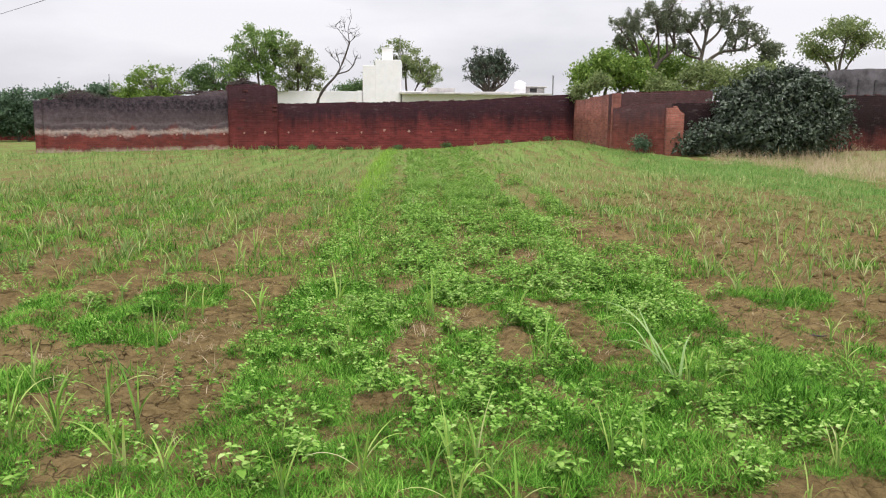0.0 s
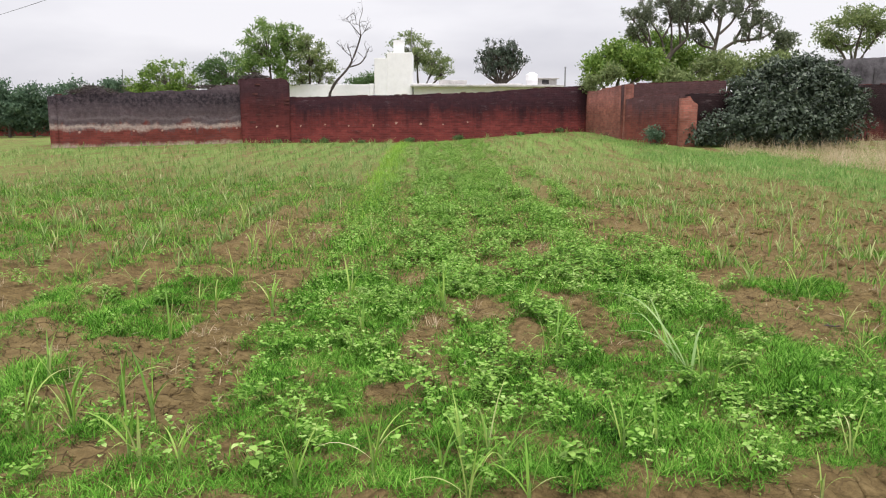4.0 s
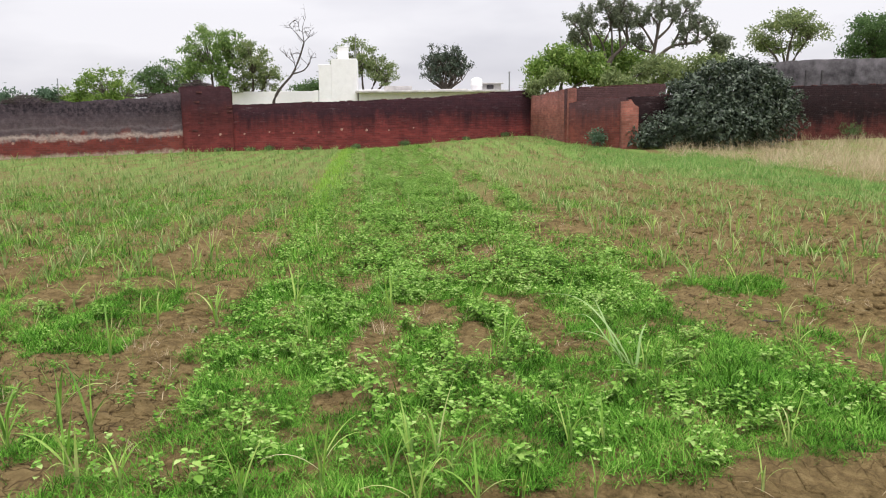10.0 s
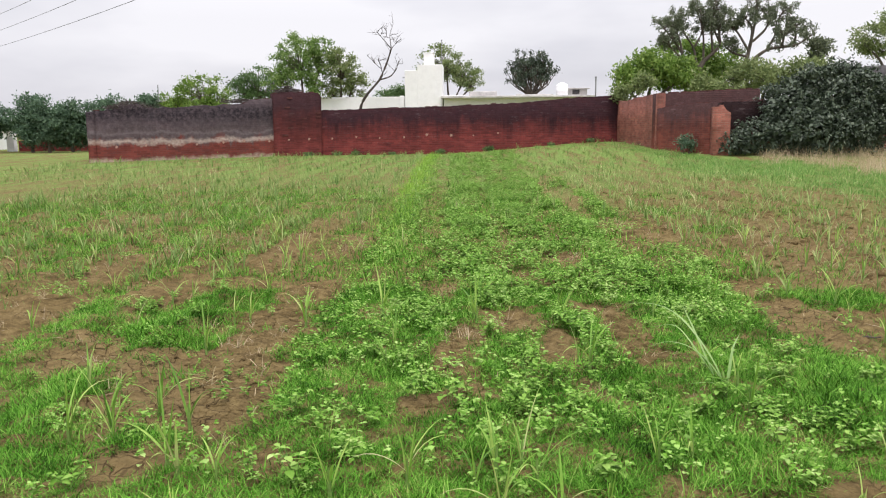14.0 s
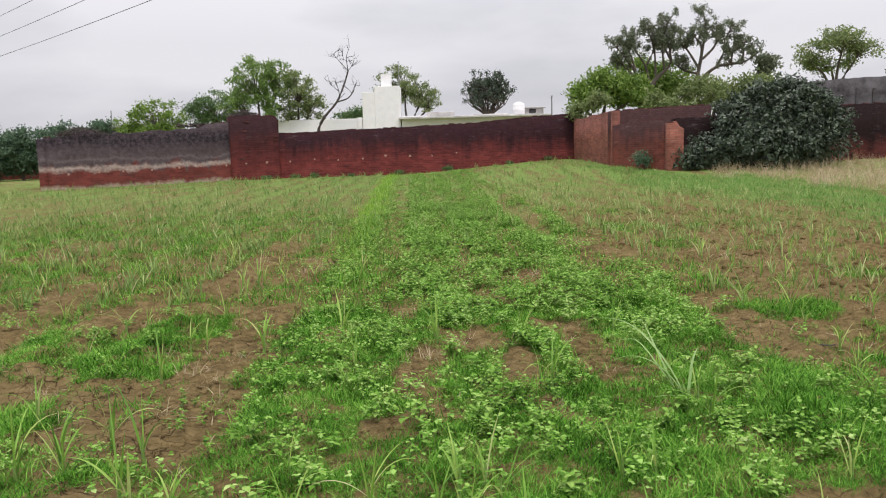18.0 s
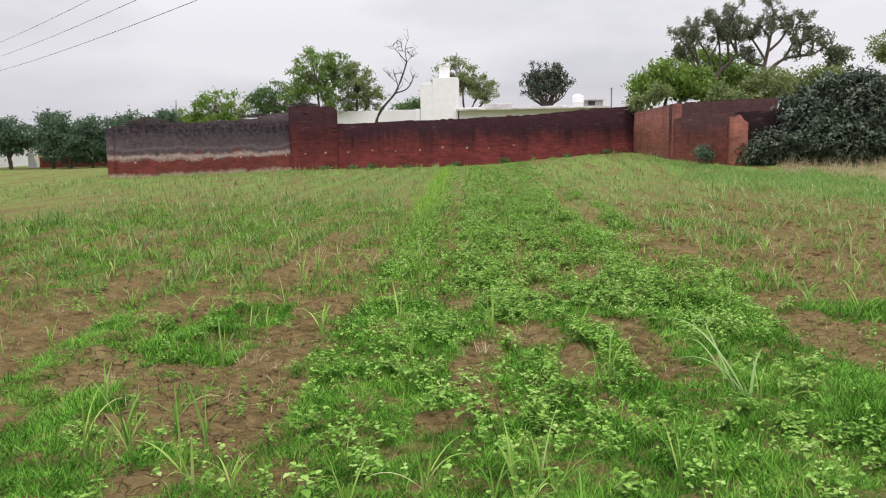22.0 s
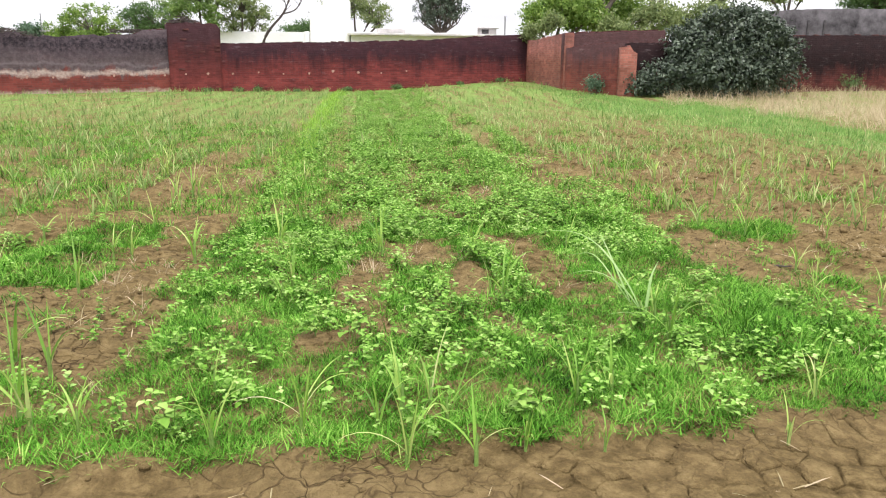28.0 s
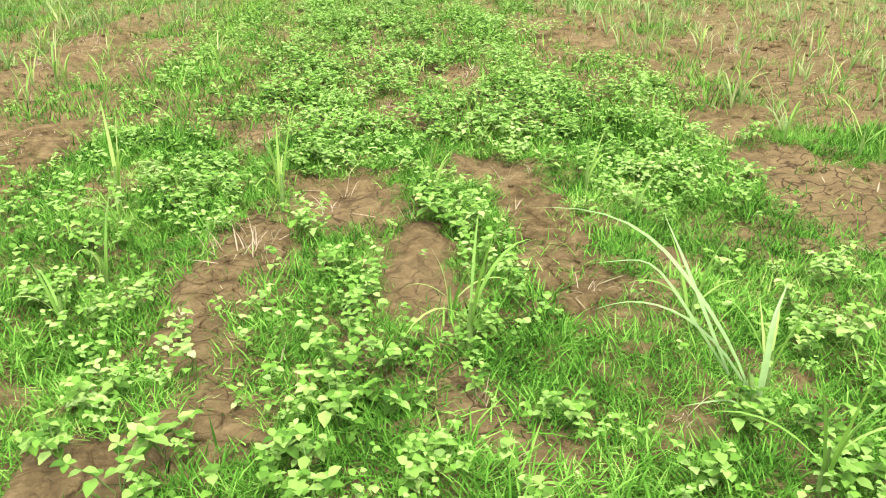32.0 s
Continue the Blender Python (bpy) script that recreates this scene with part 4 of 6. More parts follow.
def cane_rows(x, y):
    u = across(x, y) + 0.16 * (value_noise(x * 0.7, y * 0.6, 61) - 0.5)
    r = np.abs(((u - 2.72) / 0.72 + 0.5) % 1 - 0.5) * 0.72
    thin = 0.2 + 0.8 * value_noise(x * 1.5, y * 1.1, 62)
    return thin * np.exp(-(r / 0.13) ** 2) * np.where((u > -1.1) & (u < 2.3), 0.2, 0.95) * (x < 8.8) * ((y > 10.5) | (np.abs(x) > 0.6 * y) | ((u > 2.3) & (y > 6.5)) | ((u < -2) & (y > 7)))


far_cane_t = []
for k in range(8):
    far_cane_t.append(join([blade((0, 0, 0), rng.uniform(0, 6.28), rng.uniform(0.2, 0.46), 0.019, rng.uniform(0.9, 1.5), rng.uniform(0.6, 3.0), 4) for _ in range(4)]))
green, pale = [], []
for n, box in ((11000, (-9, 9, 10.5, 20)), (14000, (-15, 9, 19, 36)), (1600, (-20, -3, 4, 14)), (1500, (2.3, 9, 6.5, 11)), (1500, (-7, -1.8, 7, 11))):
    xy = in_field(spots(n, *box, cane_rows))
    dry = (xy[:, 0] > 2.3) & (xy[:, 1] < 24) & (rng.random(len(xy)) < 0.8) | (rng.random(len(xy)) < 0.25)
    for part_xy, heap in ((xy[~dry], green), (xy[dry], pale)):
        if not len(part_xy):
            continue
        heap.append(scatter(far_cane_t, part_xy, land(part_xy[:, 0], part_xy[:, 1]), rng.uniform(0.4, 0.9, len(part_xy)), rng))
stuff("far_cane", green, FARCANE, "rows of young green cane down the field", "crop")
stuff("pale_cane", pale, DRYCANE, "sparse pale drooping young cane on the bare soil", "crop")

# the tall pale cane that leans over the strip
def ribbon(points, width, fold=0.25, steps=14):
    """A long leaf along a bent line, folded along its middle."""
    P = np.array(points, float)
    t, u = np.linspace(0, 1, len(P)), np.linspace(0, 1, steps)
    Q = np.stack([np.interp(u, t, P[:, k]) for k in range(3)], 1)
    for _ in range(3):
        Q[1:-1] = (Q[:-2] + 2 * Q[1:-1] + Q[2:]) / 4
    T = np.gradient(Q, axis=0)
    side = np.cross(T, np.array([0, 0, 1.0]))
    side /= np.linalg.norm(side, axis=1)[:, None] + 1e-9
    w = width * (1 - u ** 2.5) * (0.55 + 0.45 * np.minimum(1, u * 4))
    V = np.stack([Q - side * w[:, None] / 2, Q - np.array([0, 0, 1.0]) * (fold * w)[:, None], Q + side * w[:, None] / 2], 1).reshape(-1, 3)
    F = [(3 * i + j, 3 * i + j + 1, 3 * i + j + 4, 3 * i + j + 3) for i in range(steps - 1) for j in range(2)]
    return V, np.array(F)


LX, LY = 1.30, 3.93
lean = tagged(new("leaning_cane"), "tall pale cane with long leaves bowed over sideways", "crop plant", "young cane in the field")
lean.matrix_basis = Matrix.Translation((LX, LY, float(land(LX, LY))))
V, F = tube_arrays([(0, 0, -0.02), (-0.005, 0.005, 0.06), (-0.02, 0.02, 0.13)], [0.011, 0.010, 0.006], 6)
put("stem", mesh_np("stem", V, F, STEM), lean)
for pts, wd in (([(0, 0, 0.04), (-0.05, 0.05, 0.18), (-0.14, 0.12, 0.31), (-0.21, 0.22, 0.40), (-0.32, 0.36, 0.43), (-0.48, 0.54, 0.36)], 0.017), ([(0, 0, 0.05), (-0.06, 0.08, 0.16), (-0.16, 0.14, 0.24), (-0.27, 0.19, 0.25), (-0.36, 0.22, 0.20)], 0.013),
                ([(0, 0, 0.05), (0.02, 0.03, 0.14), (0.05, 0.09, 0.24), (0.11, 0.16, 0.30)], 0.016), ([(0, 0, 0.03), (-0.08, -0.02, 0.09), (-0.2, -0.03, 0.08)], 0.010), ([(-0.05, 0.06, 0.1), (-0.12, 0.2, 0.3), (-0.16, 0.33, 0.42)], 0.012), ([(-0.05, 0.06, 0.1), (-0.2, 0.25, 0.33), (-0.34, 0.33, 0.28)], 0.012)):
    V, F = ribbon(pts, wd * 1.05)
    put("leaf", mesh_np("leaf", V, F, CANE_PALE, True), lean)

# ---- cracked crust of dried mud on the bare places ----
def clipped(poly, p, q):
    """The part of a polygon that lies nearer to p than to q."""
    n, m = (q[0] - p[0], q[1] - p[1]), ((p[0] + q[0]) / 2, (p[1] + q[1]) / 2)
    out, d = [], [(a[0] - m[0]) * n[0] + (a[1] - m[1]) * n[1] for a in poly]
    for i, a in enumerate(poly):
        b, da, db = poly[(i + 1) % len(poly)], d[i], d[(i + 1) % len(poly)]
        if da <= 0:
            out.append(a)
        if da * db < 0:
            k = da / (da - db)
            out.append((a[0] + (b[0] - a[0]) * k, a[1] + (b[1] - a[1]) * k))
    return out


def mud_plates(x0, x1, y0, y1, step, inside, seed):
    """Flat plates with worn rims, parted by open cracks."""
    rnd = random.Random(seed)
    nx, nyy = int((x1 - x0) / step), int((y1 - y0) / step)
    seeds = {(i, j): (x0 + (i + 0.5 + rnd.uniform(-0.42, 0.42)) * step, y0 + (j + 0.5 + rnd.uniform(-0.42, 0.42)) * step * 0.9) for i in range(nx) for j in range(nyy)}
    for (i, j), p in seeds.items():
        if not inside(*p):
            continue
        poly = [(p[0] - step, p[1] - step), (p[0] + step, p[1] - step), (p[0] + step, p[1] + step), (p[0] - step, p[1] + step)]
        for a in range(-2, 3):
            for b in range(-2, 3):
                if (a, b) != (0, 0) and (i + a, j + b) in seeds:
                    poly = clipped(poly, p, seeds[(i + a, j + b)])
        P = np.array(poly) - np.array(p)
        P = P * (1 - rnd.uniform(0.002, 0.006) / (np.linalg.norm(P, axis=1)[:, None] + 1e-6))
        z = land(P[:, 0] + p[0], P[:, 1] + p[1])
        zc = float(land(*p))
        n, tilt = len(P), np.array([rnd.uniform(-0.03, 0.03), rnd.uniform(-0.03, 0.03)])
        rings = [(1.0, -0.03), (1.0, 0.003), (0.9, 0.007 + rnd.uniform(-0.001, 0.003))]
        V = [np.column_stack([P * k, (z - zc) * 0.6 + h + P @ tilt]) for k, h in rings] + [np.array([[0, 0, 0.007]])]
        F = []
        for r in range(2):
            for k in range(n):
                q = (k + 1) % n
                F += [(r * n + k, r * n + q, (r + 1) * n + q), (r * n + k, (r + 1) * n + q, (r + 1) * n + k)]
        F += [(2 * n + k, 2 * n + (k + 1) % n, 3 * n) for k in range(n)]
        put("mud_plate", mesh_np("mud_plate", np.concatenate(V), np.array(F), SOIL), ground, Matrix.Translation((*p, zc)))


mud_plates(-0.5, 2.7, 2.3, 3.1, 0.135, lambda x, y: y < front_edge(x) - 0.03 and x > 0.35 and value_noise(np.float64(x * 1.5), np.float64(y * 3), 71) > 0.25, 201)
mud_plates(-1.75, -1.0, 3.4, 4.8, 0.10, lambda x, y: math.hypot((x + 1.37) / 0.26, (y - 4.08) / 0.58) < 1, 202)
mud_plates(-1.8, -1.2, 4.9, 6.6, 0.11, lambda x, y: math.hypot((x + 1.48) / 0.2, (y - 5.68) / 0.85) < 1, 203)
mud_plates(-0.35, 0.15, 3.7, 5.4, 0.10, lambda x, y: float(bare(np.float64(x), np.float64(y))) > 0.8, 204)
mud_plates(0.8, 1.3, 4.5, 5.6, 0.10, lambda x, y: float(bare(np.float64(x), np.float64(y))) > 0.9, 205)


# a dry stick lying on the bare soil
SX, SY = 2.62, 5.15
stick = tagged(new("stick"), "short dark dry stick lying on the bare soil", "stick")
stick.matrix_basis = Matrix.Translation((SX, SY, float(land(SX, SY)) + 0.012)) @ Matrix.Rotation(-0.12, 4, "Z") @ Matrix.Scale(0.6, 4)
V, F = tube_arrays([(-0.13, 0, 0.0), (-0.03, 0.012, 0.006), (0.06, 0.0, 0.004), (0.13, 0.02, 0.008)], [0.011, 0.012, 0.010, 0.006], 7)
put("shaft", mesh_np("shaft", V, F, DEADWOOD, True), stick)
V, F = tube_arrays([(-0.03, 0.012, 0.006), (0.0, 0.05, 0.014), (0.02, 0.085, 0.012)], [0.006, 0.005, 0.003], 5)
put("side_twig", mesh_np("side_twig", V, F, DEADWOOD, True), stick)

# ---- walls ----
def wall_run(name, p0, p1, tops, mat, thick, label, seed, ends=True, chip=0.05, foot=-0.6):
    """A free-standing wall from p0 to p1 on the plan. tops: (share of the length, height)."""
    rnd = random.Random(seed)
    p0, p1 = Vector((*p0, 0)), Vector((*p1, 0))
    length = (p1 - p0).length
    root = put(name, None)
    root.matrix_basis = Matrix.Translation(p0) @ Matrix.Rotation(math.atan2(p1.y - p0.y, p1.x - p0.x), 4, "Z")
    count = max(2, int(length / 0.12))
    S = np.linspace(0, length, count + 1)
    H = np.interp(S / length, [a for a, _ in tops], [b for _, b in tops])
    H = H + np.array([rnd.choice((0, 0, 0, -1, -1, -2, 1)) * chip * 0.5 + rnd.uniform(-0.4, 0.4) * chip for _ in S])
    levels = [0.0, 0.33, 0.66, 1.0]
    V = []
    for side in (0.0, thick):
        for s, h in zip(S, H):
            for k in levels:
                V.append((s, side + (0 if side == 0 else 0) + rnd.uniform(-0.008, 0.008), foot + (h - foot) * k))
    n, q = len(S), len(levels)
    F = []
    for i in range(n - 1):
        for k in range(q - 1):
            a, b = i * q + k, (i + 1) * q + k
            F.append((a, b, b + 1, a + 1))
            a2, b2 = a + n * q, b + n * q
            F.append((a2, a2 + 1, b2 + 1, b2))
        a, b = i * q + q - 1, (i + 1) * q + q - 1
        F.append((a, b, b + n * q, a + n * q))
    for i in (0, n - 1):
        for k in range(q - 1):
            a = i * q + k
            quad = (a, a + 1, a + 1 + n * q, a + n * q)
            F.append(quad if i == 0 else quad[::-1])
    put("wall_body", mesh_np(name, np.array(V), np.array(F), mat), root)
    tagged(root, label, "wall", kind="structure")
    return root, length, lambda s: float(np.interp(s, S, H))


BRICK_MESHES = []
for k in range(5):
    bmx = box_bm((0.225, 0.11, 0.07), (0, 0, 0.035), 0.006, 0.006, k)
    me = bpy.data.meshes.new("brick")
    bmx.to_mesh(me)
    bmx.free()
    me.materials.append(BRICK)
    BRICK_MESHES.append(me)


def top_bricks(root, length, top, thick, share, seed, start=0.0):
    """Loose and missing bricks of the topmost course."""
    rnd = random.Random(seed)
    s = start + 0.12
    while s < length - 0.12:
        if rnd.random() < share:
            ob = put("brick", rnd.choice(BRICK_MESHES), root)
            ob.matrix_basis = Matrix.Translation((s, rnd.uniform(0.06, thick - 0.06), min(top(s - 0.1), top(s + 0.1), top(s)) - 0.03)) @ Matrix.Rotation(rnd.uniform(-0.25, 0.25), 4, "Z") @ Matrix.Rotation(rnd.uniform(-0.06, 0.06), 4, "Y")
        s += rnd.uniform(0.22, 0.34)


def mortar_patches(root, spots_, seed):
    """Round daubs of pale mortar where the scaffold holes were filled."""
    rnd = random.Random(seed)
    for s, z in spots_:
        bm = bmesh.new()
        bmesh.ops.create_uvsphere(bm, u_segments=7, v_segments=5, radius=1.0)
        r = rnd.uniform(0.03, 0.065)
        for v in bm.verts:
            v.co = Vector((v.co.x * r * rnd.uniform(0.55, 1.3), v.co.y * 0.018, v.co.z * r * rnd.uniform(0.8, 1.2)))
        part("mortar_patch", bm, MORTAR, root, "pale round mortar patch", Matrix.Translation((s, -0.004, z)))


def face_bricks(root, length, top, count, seed, low=0.2):
    """Bricks that stand a little proud of the worn face, in their courses."""
    rnd, seen = random.Random(seed), set()
    while len(seen) < count:
        c, k = rnd.randint(int(low / 0.078), 33), rnd.randint(0, int(length / 0.24) - 1)
        s, z = (k + 0.5 + 0.5 * (c % 2)) * 0.24, c * 0.078
        if (c, k) in seen or z + 0.1 > top(min(s, length)) or s + 0.12 > length:
            seen.add((c, k))
            continue
        seen.add((c, k))
        ob = put("brick", rnd.choice(BRICK_MESHES), root)
        ob.matrix_basis = Matrix.Translation((s, 0.055 - rnd.uniform(0.012, 0.03), z)) @ Matrix.Rotation(rnd.uniform(-0.04, 0.04), 4, "Z")


PLAN = {"left_end": (-14.3, 29.5), "pier_l": (-8.45, 33.6), "pier_r": (-6.75, 34.4), "corner": (6.6, 36.2)}
wl_, ll_, tl_ = wall_run("wall_left", PLAN["left_end"], PLAN["pier_l"], [(0, 1.93), (0.1, 2.0), (0.13, 2.14), (0.22, 2.2), (0.27, 2.03), (0.5, 2.12), (0.8, 2.22), (0.86, 2.4), (1, 2.42)], LEFT_BRICK, 0.36, "old plastered brick wall, blackened above and salt-stained below", 3)
top_bricks(wl_, ll_, tl_, 0.36, 0.3, 4)
mortar_patches(wl_, [(0.7 + 1.02 * i + 0.08 * math.sin(i * 2.1), 0.56 + 0.02 * i + 0.03 * math.sin(i * 1.7)) for i in range(7)], 5)
wp_, lp_, tp_ = wall_run("wall_pier", (-8.5, 33.42), (-6.6, 34.25), [(0, 2.62), (0.3, 2.74), (0.7, 2.7), (0.95, 2.66), (1, 2.5)], PIER_BRICK, 0.55, "taller dark red brick pier with a broken top", 6)
top_bricks(wp_, lp_, tp_, 0.55, 0.7, 7)
face_bricks(wp_, lp_, tp_, 7, 61, 0.9)
mortar_patches(wp_, [(0.62, 0.7), (1.5, 0.72)], 8)
wb_, lb_, tb_ = wall_run("wall_back", (-6.75, 34.38), PLAN["corner"], [(0, 1.95), (0.2, 2.02), (0.4, 2.08), (0.65, 2.22), (0.85, 2.42), (1, 2.55)], BACK_BRICK, 0.36, "long red brick wall, blackened along its top", 9, chip=0.022)
top_bricks(wb_, lb_, tb_, 0.36, 0.16, 10)
mortar_patches(wb_, [(0.55 + 1.04 * i + 0.12 * math.sin(i * 3.1), 0.72 + 0.02 * i + 0.05 * math.sin(i * 1.9)) for i in range(8)], 11)
wr_, lr_, tr_ = wall_run("wall_return", (-14.32, 29.52), (-15.6, 36.0), [(0, 1.9), (1, 2.0)], LEFT_BRICK, 0.3, "stained end of the old brick wall running back", 12)

# the broken outbuilding in the corner
wa_, la_, ta_ = wall_run("wall_side", (6.4, 36.0), (7.03, 30.98), [(0, 2.3), (0.15, 2.2), (0.3, 2.24), (0.45, 2.32), (1, 2.44)], SIDE_BRICK, 0.3, "orange brick side wall of a ruined outbuilding", 13)
wf_, lf_, tf_ = wall_run("wall_outbuilding_back", (7.0, 31.2), (11.2, 31.9), [(0, 2.42), (0.5, 2.52), (1, 2.62)], FRONT_BRICK, 0.3, "dark red brick wall with a straight capping course", 14, chip=0.02)
top_bricks(wf_, lf_, tf_, 0.3, 0.95, 15)
wq_, lq_, tq_ = wall_run("wall_outbuilding_front", (7.02, 31.0), (8.5, 28.9), [(0, 1.85), (0.3, 1.96), (0.7, 2.02), (1, 2.04)], FRONT_BRICK, 0.25, "sooty brick wall with a sloping top in the ruin", 16, chip=0.03)
top_bricks(wq_, lq_, tq_, 0.25, 0.9, 17)
ws_, ls_, ts_ = wall_run("wall_stub", (8.48, 28.55), (9.05, 28.55), [(0, 1.9), (0.4, 1.94), (0.6, 1.88), (1, 1.72)], SIDE_BRICK, 0.4, "orange brick stub with a broken pale top", 18, chip=0.08)
top_bricks(ws_, ls_, ts_, 0.4, 1.0, 19)
wt_, lt_, tt_ = wall_run("wall_right", (9.05, 29.6), (30, 33.5), [(0, 2.05), (0.07, 2.1), (0.3, 2.36), (0.36, 2.46), (1, 2.7)], RIGHT_BRICK, 0.3, "dark red brick boundary wall behind the bush", 20, chip=0.03)
top_bricks(wt_, lt_, tt_, 0.3, 0.5, 21)
wg_, lg_, tg_ = wall_run("wall_grey", (16.4, 36.5), (34, 37.5), [(0, 3.6), (0.02, 3.66), (0.2, 3.85), (1, 4.1)], GREYWALL, 0.25, "weathered grey rendered wall of a yard", 22, chip=0.02)
for s in (0.4, 1.0, 1.35, 2.6, 3.4):
    part("rib", box_bm((0.12, 0.06, 3.2), (0, -0.03, 1.75), 0.01), GREYWALL, wg_, "", Matrix.Translation((s + 0.6, 0, 0)))

# ---- houses behind the wall ----
def house(name, label, boxes):
    root = tagged(new(name), label, "house")
    root.matrix_basis = Matrix.Translation((boxes[0][1][0], boxes[0][1][1], 0))
    made = {}
    for pname, centre, size, mat, lab, *under in boxes:
        c = Vector((centre[0] - boxes[0][1][0], centre[1] - boxes[0][1][1], centre[2]))
        if under:
            made[pname] = part(pname, box_bm(size, (0, 0, 0), 0.02, 0.01, len(pname)), mat, made[under[0]], lab, Matrix.Translation(c - made[under[0]].matrix_basis.translation))
        else:
            made[pname] = part(pname, box_bm(size, (0, 0, 0), 0.02, 0.01, len(pname)), mat, root, lab, Matrix.Translation(c))
    return root


house("white_house", "whitewashed flat-roofed house with a stair tower", [
    ("stair_tower", (-3.05, 56.2, 2.37), (1.75, 2.4, 5.7), WHITE, "tall plain white stair tower"),
    ("tower_shoulder", (-4.355, 56.2, 2.2), (0.86, 2.4, 5.3), WHITE, ""),
    ("roof_tank", (-3.15, 56.0, 5.62), (0.72, 0.72, 0.86), WHITE, "small white tank on the roof"),
    ("tank_lid", (-3.15, 56.0, 6.06), (0.78, 0.78, 0.06), WHITE, "", "roof_tank"),
    ("parapet", (-7.8, 55.4, 1.38), (6.1, 0.25, 3.42), WHITE, "low white parapet"),
    ("parapet_post", (-5.0, 55.3, 1.5), (0.3, 0.35, 3.3), WHITE, "", "parapet"),
    ("drain_spout", (-4.8, 55.6, 4.4), (0.35, 0.08, 0.06), METAL, "", "tower_shoulder")])
house("grey_house", "low grey flat-roofed house behind the wall", [
    ("house_body", (2.9, 57.0, 1.25), (10.0, 4.0, 3.4), WHITE, ""),
    ("roof_slab", (2.9, 56.6, 3.01), (10.4, 4.6, 0.14), CONCRETE, "pale thin roof slab"),
    ("parapet_block", (0.6, 57.2, 3.26), (1.95, 2.0, 0.36), CONCRETE, ""),
    ("parapet", (-1.4, 57.6, 3.16), (1.6, 0.3, 0.16), WHITE, ""),
    ("lintel_beam", (4.2, 56.2, 3.14), (2.6, 0.3, 0.12), CONCRETE, ""),
    ("roof_room", (7.3, 58.0, 3.33), (1.4, 1.5, 0.5), CONCRETE, "small weathered room on the roof"),
    ("room_slab", (7.3, 57.9, 3.61), (1.7, 1.8, 0.08), CONCRETE, "", "roof_room"),
    ("window_opening", (7.2, 57.24, 3.36), (0.5, 0.03, 0.28), GREYWALL, "dark window", "roof_room")])


def cylinder_thing(name, label, category, at, r, h, mat, cap=True):
    root = tagged(new(name), label, category)
    root.matrix_basis = Matrix.Translation(at)
    V, F = tube_arrays([(0, 0, 0), (0, 0, h * 0.45), (0, 0, h * 0.5), (0, 0, h * 0.55), (0, 0, h)], [r, r, r * 1.04, r, r], 14)
    put("tank_body", mesh_np("tank_body", V, F, mat, True), root)
    V, F = tube_arrays([(0, 0, h), (0, 0, h + 0.12 * r), (0, 0, h + 0.45 * r), (0, 0, h + 0.5 * r)], [r, r * 0.9, r * 0.35, 0.01], 14)
    put("lid", mesh_np("lid", V, F, mat, True), root)
    return root


cylinder_thing("water_tank", "round white plastic water tank on a roof", "water tank", (6.15, 56.6, 3.08), 0.42, 0.72, WHITE)


def pole(name, label, at, h, r, arm=0.0):
    root = tagged(new(name), label, "pole")
    root.matrix_basis = Matrix.Translation(at)
    V, F = tube_arrays([(0, 0, 0), (0.0, 0, h * 0.5), (0.0, 0, h)], [r, r * 0.9, r * 0.8], 8)
    put("shaft", mesh_np("shaft", V, F, METAL, True), root)
    V, F = tube_arrays([(0, 0, h - 0.001), (0, 0, h + r), (0, 0, h + 1.3 * r)], [r * 1.3, r * 1.2, 0.003], 8)
    put("cap", mesh_np("cap", V, F, METAL, True), root)
    if arm:
        V, F = tube_arrays([(0, 0, h * 0.97), (arm, 0, h * 0.985)], [r * 0.6, r * 0.5], 6)
        put("arm", mesh_np("arm", V, F, METAL, True), root)
    return root


pole("roof_pole", "thin metal pole on the white tower", (-2.3, 56.6, 5.24), 1.75, 0.03, 0.12)
pole("lamp_post", "grey post beyond the wall", (8.4, 56.0, 0), 4.3, 0.06)
pole("far_post", "thin grey post beyond the plastered wall", (-22.0, 55.0, 0), 4.0, 0.04)
house("flat_roof_house", "low grey roof showing over the plastered wall", [
    ("house_body", (-21.5, 57.0, 1.2), (2.4, 3.0, 3.4), CONCRETE, ""), ("roof_slab", (-21.2, 56.8, 2.95), (2.9, 3.4, 0.12), CONCRETE, "")])
house("far_white_house", "low white building beyond the trees", [
    ("house_body", (-40.6, 58.0, -0.1), (9.0, 4.0, 1.7), WHITE, ""), ("roof_slab", (-40.6, 58.0, 0.79), (9.2, 4.3, 0.1), CONCRETE, ""),
    ("gate_pillar", (-33.0, 55.4, 0.1), (0.5, 0.5, 1.7), WHITE, "white pillar")])
wall_run("wall_far", (-32.4, 55.2), (-18.0, 56.5), [(0, 0.3), (1, 0.5)], BACK_BRICK, 0.25, "low far red brick wall under the trees", 24)


